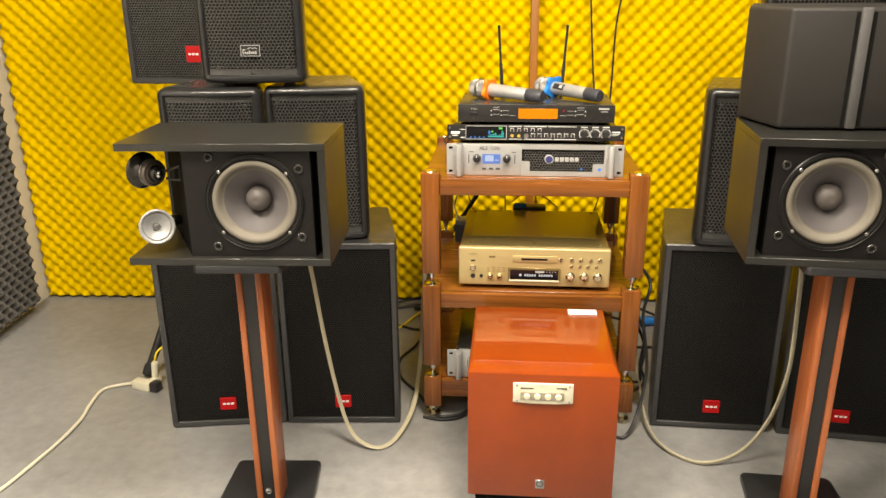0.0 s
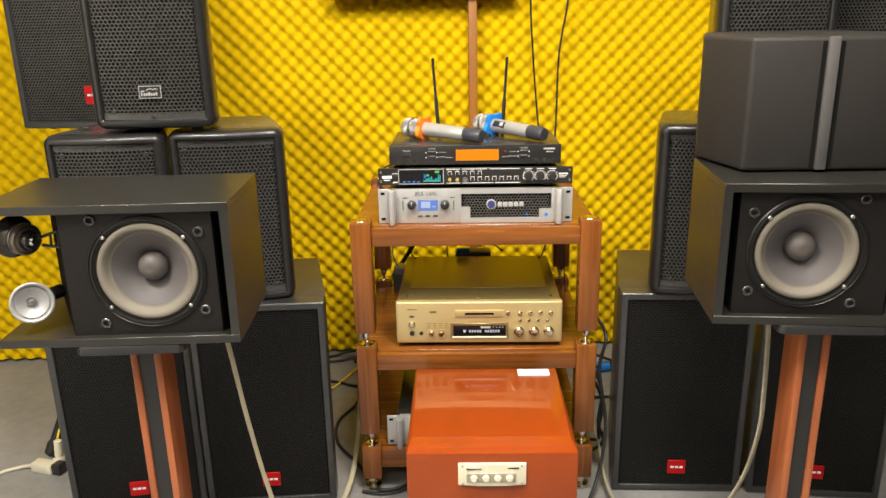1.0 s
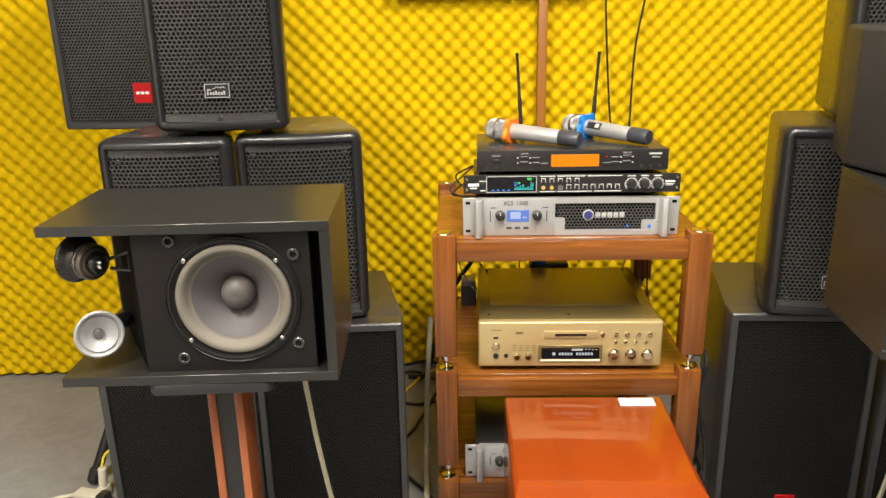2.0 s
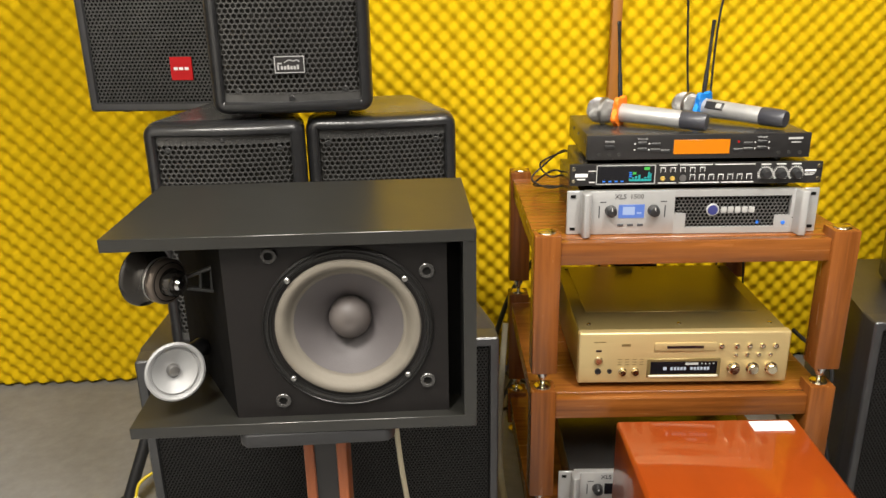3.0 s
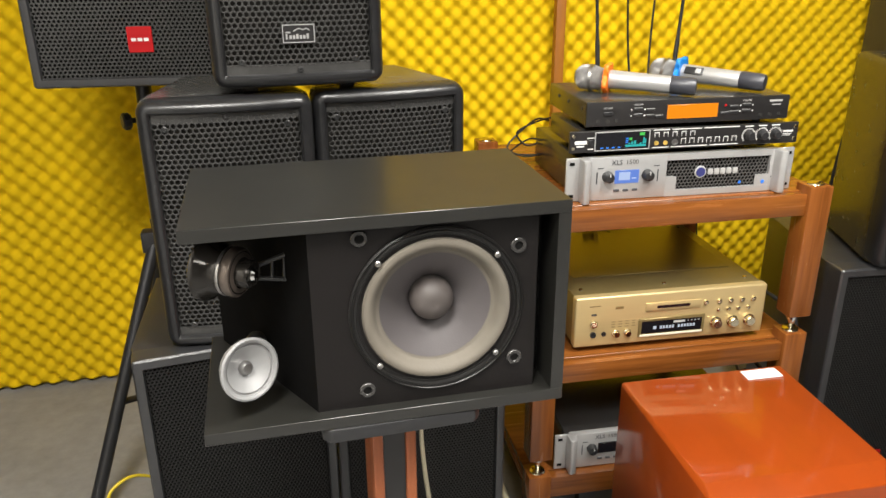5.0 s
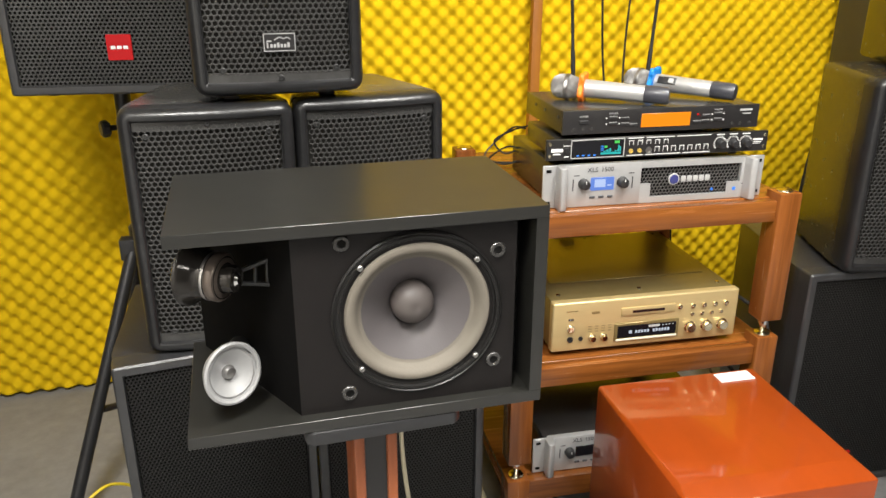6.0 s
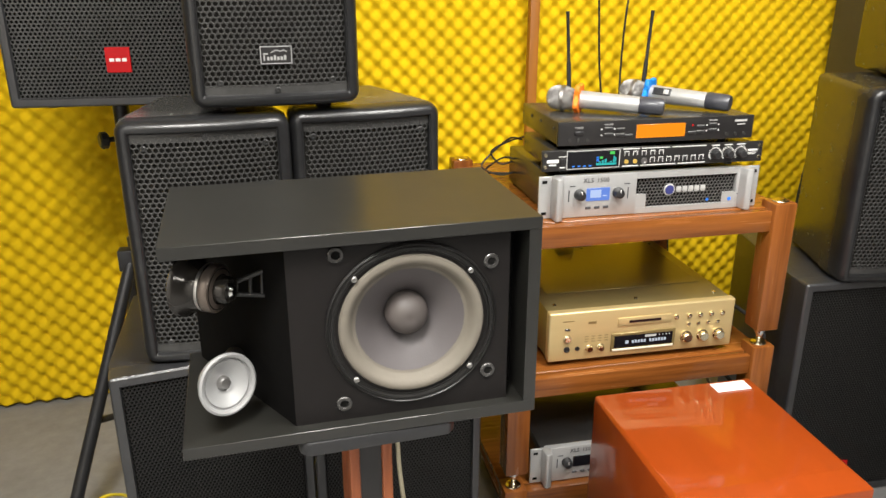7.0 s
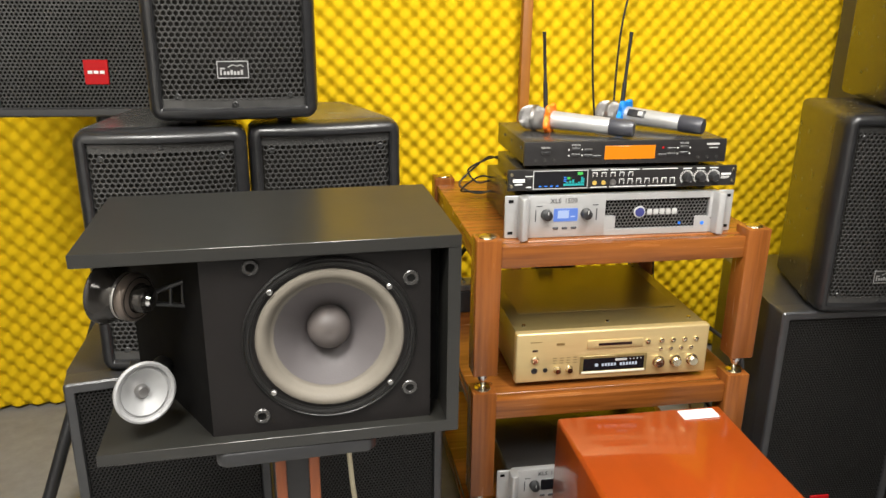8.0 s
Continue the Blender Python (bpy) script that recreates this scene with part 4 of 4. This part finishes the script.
def microphone(m, ring, label, panel):
    """Handheld wireless microphone lying along +x, head at the origin end."""
    t = thing("microphone", m, label, "microphone", "handheld microphones")
    part("head", woven([(0.0, 0), (0.012, 0.001), (0.0195, 0.006), (0.0245, 0.015), (0.0258, 0.024), (0.0256, 0.031)], 44), MESH_WIRE, t, "silver wire mesh head")
    part("head_band", lathe([(0.0258, 0.030), (0.0266, 0.031), (0.0266, 0.037), (0.0258, 0.038)], (0, 0, 0), (1, 0, 0), 32), STEEL, t)
    part("head_cup", woven([(0.0256, 0.037), (0.0225, 0.049), (0.0195, 0.058), (0.0180, 0.062)], 44), MESH_WIRE, t)
    part("handle", lathe([(0.0178, 0.060), (0.0185, 0.066), (0.0172, 0.140), (0.0165, 0.190), (0.0160, 0.192)], (0, 0, 0), (1, 0, 0), 32), HANDLE, t, "silver painted handle")
    part("end_cap", lathe([(0.0166, 0.190), (0.0178, 0.193), (0.0170, 0.232), (0.0150, 0.238), (0, 0.239)], (0, 0, 0), (1, 0, 0), 32), END_GREY, t, "dark grey end cap")
    n = 5
    pts = []
    for k in range(60):
        a = 2 * math.pi * k / 60
        r = 0.0310 + 0.0062 * math.cos(n * a)
        pts.append((r * math.cos(a), r * math.sin(a)))
    part("bumper_ring", moved(prism(pts, 0.061, 0.071, 0.0028), pose(0, 0, 0, 0, 90, 0)), ORANGE if ring == "orange" else BLUE, t, ring + " silicone bumper ring")
    if panel:
        p = part("switch_panel", moved(box(0.078, 0.118, -0.0080, 0.0080, 0.0150, 0.0186, 0.002), pose(0, 0, 0, 58, 0, 0)), PLASTIC, t, "black switch panel")
        part("switch", moved(box(0.102, 0.113, -0.0050, 0.0050, 0.0186, 0.0200, 0.001), pose(0, 0, 0, 58, 0, 0)), GREY_INK, p)
    return t


def aim(a, b):
    """A pose at a with its x axis towards b, level across."""
    a, b = Vector(a), Vector(b)
    x = (b - a).normalized()
    y = Vector((0, 0, 1)).cross(x).normalized()
    return Matrix.Translation(a) @ Matrix((x, y, x.cross(y))).transposed().to_4x4()


microphone(aim((-0.002, 2.350, 0.9630), (0.208, 2.215, 0.9545)), "orange", "silver handheld microphone with orange bumper ring lying on the receiver", False)
microphone(aim((0.187, 2.408, 0.9630), (0.365, 2.222, 0.9545)), "blue", "silver handheld microphone with blue bumper ring lying on the receiver", True)


def disc_player(m):
    t = thing("disc_player", m, "champagne gold disc player with small dark display", "disc player")
    w, h, d = 0.215, 0.114, 0.395
    part("case", box(-w + 0.003, w - 0.003, 0.022, d, 0.002, h - 0.003, 0.002), GOLD_TOP, t, "bronze painted steel cover")
    part("fascia", box(-w, w, 0, 0.022, 0, h, 0.0045, 3), GOLD, t, "brushed champagne front")
    part("cover_panel", box(-w + 0.03, w - 0.03, 0.11, d - 0.006, h - 0.0032, h - 0.0015, 0.0006, 1), GOLD_TOP, t)
    for x in (-0.188, 0.0, 0.188):
        part("cover_screw", lathe([(0, 0.002), (0.004, 0.002), (0.0048, 0)], (x, 0.050, h - 0.003), (0, 0, 1), 14), BRASS, t)
        part("cover_screw", lathe([(0, 0.002), (0.004, 0.002), (0.0048, 0)], (x, 0.375, h - 0.003), (0, 0, 1), 14), PLASTIC, t)
    tray = part("disc_tray", box(-0.061, 0.064, -0.003, 0.002, 0.073, 0.092, 0.0018), GOLD, t)
    part("tray_slot", box(-0.036, 0.038, -0.0036, -0.002, 0.0795, 0.0855), GLASS_BLACK, tray)
    f = part("display_frame", box(-0.074, 0.076, -0.0028, 0.002, 0.014, 0.056, 0.001, 1), GOLD_TOP, t)
    s = part("display", box(-0.067, 0.069, -0.0036, -0.002, 0.022, 0.050), GLASS_BLACK, f, "dark display with pale segments")
    part("display_segments", joined(*(box(-0.026 + 0.0068 * k, -0.0215 + 0.0068 * k, -0.0042, -0.003, 0.0310, 0.0375) for k in range(12) if k != 5), box(-0.041, -0.034, -0.0042, -0.003, 0.031, 0.038)), TEXT_GLOW, s)
    part("display_caption", joined(box(0.004, 0.030, -0.0042, -0.003, 0.0425, 0.0475), *(box(0.036 + 0.008 * k, 0.0385 + 0.008 * k, -0.0042, -0.003, 0.044, 0.0465) for k in range(4))), GREY_INK, s)
    part("display_sill", box(-0.070, 0.072, -0.0046, -0.001, 0.0145, 0.0195, 0.001, 1), CREAM, f)
    for x, z, r, l in ((0.103, 0.033, 0.0115, 0.013), (0.142, 0.033, 0.0115, 0.013), (0.180, 0.033, 0.0115, 0.013), (-0.124, 0.028, 0.0072, 0.011), (-0.098, 0.028, 0.0072, 0.011), (-0.174, 0.053, 0.0075, 0.006)):
        part("knob", lathe([(0, l), (r * 0.8, l), (r * 0.92, l - 0.0015), (r * 0.94, 0.004), (r * 1.15, 0.003), (r * 1.15, 0)], (x, 0, z), (0, -1, 0), 24), BRASS, t, "polished gold knob")
    for x, z in [(0.075 + 0.0, 0.083)] + [(0.106 + 0.0262 * k, 0.083) for k in range(4)]:
        part("button", lathe([(0, 0.005), (0.0035, 0.005), (0.0052, 0.004), (0.0058, 0)], (x, 0, z), (0, -1, 0), 18), BRASS, t)
    for k in range(4):
        part("button", lathe([(0, 0.004), (0.0028, 0.004), (0.0042, 0.003), (0.0046, 0)], (0.106 + 0.0232 * k, 0, 0.063), (0, -1, 0), 18), BRASS, t)
    part("headphone_jack", lathe([(0, 0.0005), (0.004, 0.0005), (0.0045, 0.0025), (0.0065, 0.0025), (0.0068, 0)], (-0.174, 0, 0.028), (0, -1, 0), 18), PLASTIC, t)
    part("jack", lathe([(0, 0.0005), (0.003, 0.0005), (0.0034, 0.002), (0.005, 0.002), (0.0052, 0)], (-0.150, 0, 0.028), (0, -1, 0), 18), FACE_BLACK, t)
    part("power_sensor", box(-0.180, -0.168, -0.0015, 0.001, 0.072, 0.0765, 0.001, 1), GLASS_BLACK, t)
    for x in (-0.130, -0.115, -0.100, -0.085):
        for z in (0.042, 0.048, 0.054):
            part("print_mark", box(x - 0.004, x + 0.004, -0.0006, 0.001, z, z + 0.0014), GOLD_TOP, t)
    part("emblem", box(-0.128, -0.110, -0.0006, 0.001, 0.084, 0.0895), GOLD_TOP, t)
    part("maker_bar", box(-0.185, -0.160, -0.0006, 0.001, 0.093, 0.095), GOLD_TOP, t)
    for sx in (-0.17, 0.17):
        for y in (0.05, 0.34):
            part("foot", rod((sx, y, -0.0125), (sx, y, 0.004), 0.022), RUBBER, t)
    return t


disc_player(pose(0.189, 2.200, 0.4182))


# ---- subwoofer ----
def subwoofer(m):
    t = thing("subwoofer", m, "glossy cherry-red lacquered subwoofer cabinet with cream control plate", "subwoofer")
    w, d, h = 0.1735, 0.367, 0.406
    bm = from_lists([(-w, 0, 0.065), (w, 0, 0.065), (w, 0, h - 0.008), (-w, 0, h - 0.008), (-w + 0.010, 0.050, h), (w - 0.010, 0.050, h), (w - 0.003, d, h), (-w + 0.003, d, h), (-w, d, h - 0.006), (w, d, h - 0.006), (-w, d, 0.065), (w, d, 0.065)],
                    [(0, 1, 2, 3), (3, 2, 5, 4), (4, 5, 6, 7), (7, 6, 9, 8), (8, 9, 11, 10), (10, 11, 1, 0), (3, 4, 7, 8), (2, 9, 6, 5), (0, 3, 8, 10), (1, 11, 9, 2)])
    bmesh.ops.recalc_face_normals(bm, faces=bm.faces[:])
    bmesh.ops.bevel(bm, geom=bm.edges[:], offset=0.0022, segments=2, affect="EDGES", profile=0.5)
    part("cabinet", bm, LACQUER, t)
    part("plinth", box(-w + 0.018, w - 0.018, 0.012, d - 0.012, 0.018, 0.064), BACKING, t)
    p = part("control_plate", prism([(-0.069, -0.0045), (-0.030, -0.0075), (0.030, -0.0075), (0.069, -0.0045), (0.069, 0.001), (-0.069, 0.001)], 0.327, 0.377, 0.0018), CREAM, t, "cream control plate with four knobs")
    part("recess", box(-0.052, 0.048, -0.0092, -0.006, 0.336, 0.3565, 0.001, 1), material("beige_plastic", (0.30, 0.27, 0.20), 0.45, vary=0.05), p)
    for x in (-0.036, -0.012, 0.012, 0.036):
        part("knob", lathe([(0, 0.006), (0.0058, 0.006), (0.0068, 0.005), (0.0074, 0)], (x - 0.001, -0.0088, 0.3465), (0, -1, 0), 20), CREAM, p)
    part("print_marks", joined(box(-0.052, -0.022, -0.0082, -0.006, 0.365, 0.367), box(0.030, 0.054, -0.0074, -0.005, 0.366, 0.369)), GREY_STEEL, p)
    for x in (-0.060, 0.060):
        for z in (0.331, 0.372):
            part("plate_screw", lathe([(0, 0.0015), (0.002, 0.0015), (0.0026, 0)], (x, -0.0055, z), (0, -1, 0), 10), STEEL, p)
    b = part("badge", box(-0.011, 0.011, -0.002, 0.001, 0.091, 0.115, 0.001, 1), STEEL, t, "small square metal badge")
    part("badge_ring", lathe([(0.0062, 0.0005), (0.0068, 0.0012), (0.0078, 0.0012), (0.0084, 0.0005)], (0, -0.002, 0.1045), (0, -1, 0), 24), FACE_BLACK, b)
    for sx in (-1, 1):
        for y in (0.05, d - 0.05):
            part("foot", rod((sx * 0.125, y, 0.0), (sx * 0.125, y, 0.022), 0.022), RUBBER, t)
    return t


subwoofer(pose(0.207, 1.706, 0, 0, 0, 0.6))
solid("paper_sticker", box(-0.038, 0.038, -0.0165, 0.0165, 0, 0.0008), PAPER, "white paper sticker on top of the subwoofer", "sticker", m=pose(0.318, 2.050, 0.4063, 0, 0, 1))


# ---- cables and small things ----
def cable(points, r, mat, label, flat=1.0, name="cable"):
    return solid(name, tube(points, r, 8, 8, flat), mat, label, "cable")


cable([(-0.385, 1.870, 0.690), (-0.389, 1.905, 0.640), (-0.388, 1.955, 0.52), (-0.378, 1.995, 0.33), (-0.350, 2.010, 0.13), (-0.312, 1.990, 0.035), (-0.245, 1.968, 0.008), (-0.195, 2.015, 0.010), (-0.160, 2.150, 0.040), (-0.170, 2.400, 0.060), (-0.168, 2.470, 0.20), (-0.155, 2.500, 0.42)], 0.0074, CREAM_CABLE, "flat cream speaker cable looping from the stand to the rack", 0.55)
cable([(0.815, 1.975, 0.665), (0.838, 1.985, 0.60), (0.848, 1.985, 0.42), (0.846, 1.985, 0.27), (0.815, 1.990, 0.13), (0.750, 1.985, 0.035), (0.650, 1.970, 0.008), (0.565, 2.030, 0.010), (0.528, 2.130, 0.030), (0.525, 2.300, 0.080), (0.500, 2.450, 0.22)], 0.0074, CREAM_CABLE, "flat cream speaker cable looping from the rack to the stand", 0.55)
cable([(-1.085, 2.262, 0.014), (-1.140, 2.260, 0.006), (-1.185, 2.222, 0.006), (-1.178, 2.130, 0.006), (-1.160, 2.045, 0.006), (-1.158, 1.930, 0.006), (-1.170, 1.810, 0.006), (-1.190, 1.680, 0.006), (-1.26, 1.45, 0.006), (-1.30, 1.0, 0.006)], 0.0052, CREAM, "cream power cord lying across the floor")
plug = thing("plug_connector", pose(-1.048, 2.248, 0, 0, 0, -14), "cream extension socket with a black plug lying on the floor", "power connector")
part("socket_body", box(-0.048, 0.022, -0.018, 0.018, 0, 0.030, 0.005), CREAM, plug)
part("plug", box(0.022, 0.050, -0.016, 0.016, 0.002, 0.034, 0.004), PLASTIC, plug, "black plug")
part("upright_plug", joined(rod((0.012, 0.03, 0.03), (0.014, 0.035, 0.085), 0.011), box(0.0, 0.026, 0.015, 0.045, 0, 0.032, 0.004)), CREAM, plug)
cable([(-1.03, 2.285, 0.085), (-1.02, 2.30, 0.115), (-0.985, 2.33, 0.125), (-0.95, 2.37, 0.09), (-0.93, 2.42, 0.02)], 0.0035, YELLOW_CABLE, "thin yellow cable rising from the plug")
cable([(-0.42, 2.62, 0.006), (-0.315, 2.735, 0.006), (-0.245, 2.89, 0.008), (-0.20, 2.96, 0.02), (-0.12, 2.98, 0.03)], 0.0045, YELLOW_CABLE, "yellow cable between the loudspeaker and the rack")
blacks = [
    [(-0.42, 2.99, 0.006), (-0.35, 3.00, 0.008), (-0.27, 3.00, 0.03), (-0.18, 2.98, 0.05), (-0.05, 2.90, 0.03)],
    [(-0.40, 2.95, 0.006), (-0.33, 2.96, 0.006), (-0.24, 2.98, 0.012), (-0.15, 2.92, 0.006), (0.0, 2.8, 0.006)],
    [(-0.36, 2.80, 0.006), (-0.30, 2.79, 0.006), (-0.22, 2.76, 0.006), (-0.12, 2.80, 0.006)],
    [(-0.10, 2.70, 0.20), (-0.17, 2.68, 0.06), (-0.215, 2.62, 0.008), (-0.255, 2.51, 0.006), (-0.232, 2.385, 0.006), (-0.160, 2.28, 0.006), (-0.10, 2.165, 0.006), (-0.05, 2.155, 0.006), (0.0, 2.19, 0.006), (0.03, 2.27, 0.006)],
    [(-0.13, 2.145, 0.006), (-0.07, 2.135, 0.006), (-0.01, 2.16, 0.006), (0.02, 2.24, 0.006)],
    [(0.50, 2.40, 0.44), (0.530, 2.27, 0.41), (0.512, 2.24, 0.32), (0.528, 2.20, 0.17), (0.500, 2.14, 0.05), (0.455, 2.08, 0.006), (0.40, 2.12, 0.006)],
    [(0.50, 2.36, 0.30), (0.528, 2.28, 0.24), (0.515, 2.24, 0.16), (0.535, 2.26, 0.09), (0.51, 2.34, 0.006)],
    [(0.50, 2.40, 0.26), (0.533, 2.30, 0.20), (0.520, 2.26, 0.13), (0.530, 2.32, 0.06), (0.50, 2.42, 0.006)],
    [(0.46, 2.80, 0.12), (0.54, 2.84, 0.11), (0.62, 2.86, 0.07), (0.72, 2.88, 0.02)],
    [(0.44, 2.76, 0.10), (0.52, 2.82, 0.05), (0.60, 2.85, 0.03), (0.72, 2.92, 0.02)],
    [(0.46, 2.62, 0.02), (0.54, 2.66, 0.01), (0.64, 2.68, 0.006), (0.75, 2.7, 0.006)],
]
for pts in blacks:
    cable(pts, 0.0048, CABLE, "black cable trailing on the floor by the rack")
rear = [
    [(-0.02, 2.60, 0.44), (-0.075, 2.66, 0.52), (-0.04, 2.70, 0.60), (0.02, 2.70, 0.68), (0.06, 2.70, 0.74)],
    [(0.02, 2.62, 0.45), (-0.03, 2.68, 0.58), (0.05, 2.70, 0.67), (0.09, 2.68, 0.60), (0.10, 2.64, 0.46)],
    [(0.20, 2.62, 0.55), (0.20, 2.70, 0.62), (0.27, 2.72, 0.74)],
    [(0.12, 2.66, 0.54), (0.16, 2.64, 0.575), (0.22, 2.63, 0.57), (0.27, 2.64, 0.53)],
    [(0.36, 2.60, 0.45), (0.41, 2.66, 0.58), (0.38, 2.70, 0.68), (0.36, 2.70, 0.74)],
    [(0.42, 2.62, 0.745), (0.455, 2.64, 0.60), (0.46, 2.62, 0.46), (0.47, 2.60, 0.30)],
    [(-0.02, 2.44, 0.86), (-0.045, 2.48, 0.842), (-0.080, 2.50, 0.815), (-0.055, 2.50, 0.785), (-0.02, 2.48, 0.80)],
    [(-0.02, 2.46, 0.85), (-0.030, 2.52, 0.840), (-0.070, 2.54, 0.800), (-0.096, 2.52, 0.775), (-0.060, 2.49, 0.762), (-0.02, 2.47, 0.775)],
    [(-0.02, 2.45, 0.80), (-0.050, 2.50, 0.800), (-0.090, 2.53, 0.760), (-0.05, 2.56, 0.748), (0.0, 2.54, 0.75)],
]
for pts in rear:
    cable(pts, 0.0022, CABLE, "thin black signal cable behind the equipment")
adapter = thing("power_adapter", pose(0.178, 2.62, 0.405), "black power adapter block with blue plug behind the player", "power adapter")
part("block", box(-0.055, 0.055, -0.02, 0.03, 0, 0.135, 0.008), PLASTIC, adapter)
part("plug", box(-0.05, -0.01, -0.036, -0.02, 0.135, 0.150, 0.003), BLUE, adapter, "blue plug")
block = thing("power_adapter", pose(-0.050, 2.645, 0.4055), "black power adapter with grey top on the rack's middle shelf", "power adapter")
part("block", box(-0.022, 0.022, -0.03, 0.03, 0, 0.060, 0.005), PLASTIC, block)
part("top_cover", box(-0.020, 0.020, -0.028, 0.028, 0.060, 0.078, 0.004), MESH_GREY, block, "grey ribbed top cover")
cable([(0.03, 2.79, 0.62), (0.0, 2.84, 0.53), (-0.040, 2.88, 0.455), (-0.117, 2.88, 0.33), (-0.165, 2.90, 0.16), (-0.20, 2.93, 0.03), (-0.26, 2.95, 0.009)], 0.0078, CABLE, "thick black cable hanging down behind the rack")
blue = thing("blue_connector", pose(0.645, 2.87, 0), "blue and black speaker connector on the floor by the rack", "connector")
part("shell", rod((-0.05, 0, 0.020), (0.02, 0.01, 0.020), 0.018), BLUE, blue)
part("sleeve", rod((0.02, 0.01, 0.020), (0.07, 0.02, 0.016), 0.014), PLASTIC, blue, "black sleeve")
WALL_Y = 3.045
cable([(0.375, WALL_Y, 1.60), (0.377, WALL_Y, 1.29), (0.388, WALL_Y, 1.10), (0.408, WALL_Y, 0.88), (0.43, WALL_Y - 0.05, 0.70), (0.44, 2.75, 0.62)], 0.0032, CABLE, "black cable hanging down the foam wall")
cable([(0.520, WALL_Y, 1.60), (0.503, WALL_Y, 1.29), (0.476, WALL_Y, 1.10), (0.471, WALL_Y, 0.88), (0.46, WALL_Y - 0.06, 0.72), (0.45, 2.72, 0.60)], 0.0032, CABLE, "black cable hanging in a slight curve on the foam wall")
cable([(0.965, 2.74, 0.90), (0.949, 2.74, 0.776), (0.936, 2.74, 0.702), (0.924, 2.74, 0.592), (0.915, 2.76, 0.30), (0.90, 2.85, 0.006)], 0.0048, CABLE, "black cable running down behind the stacked loudspeakers")
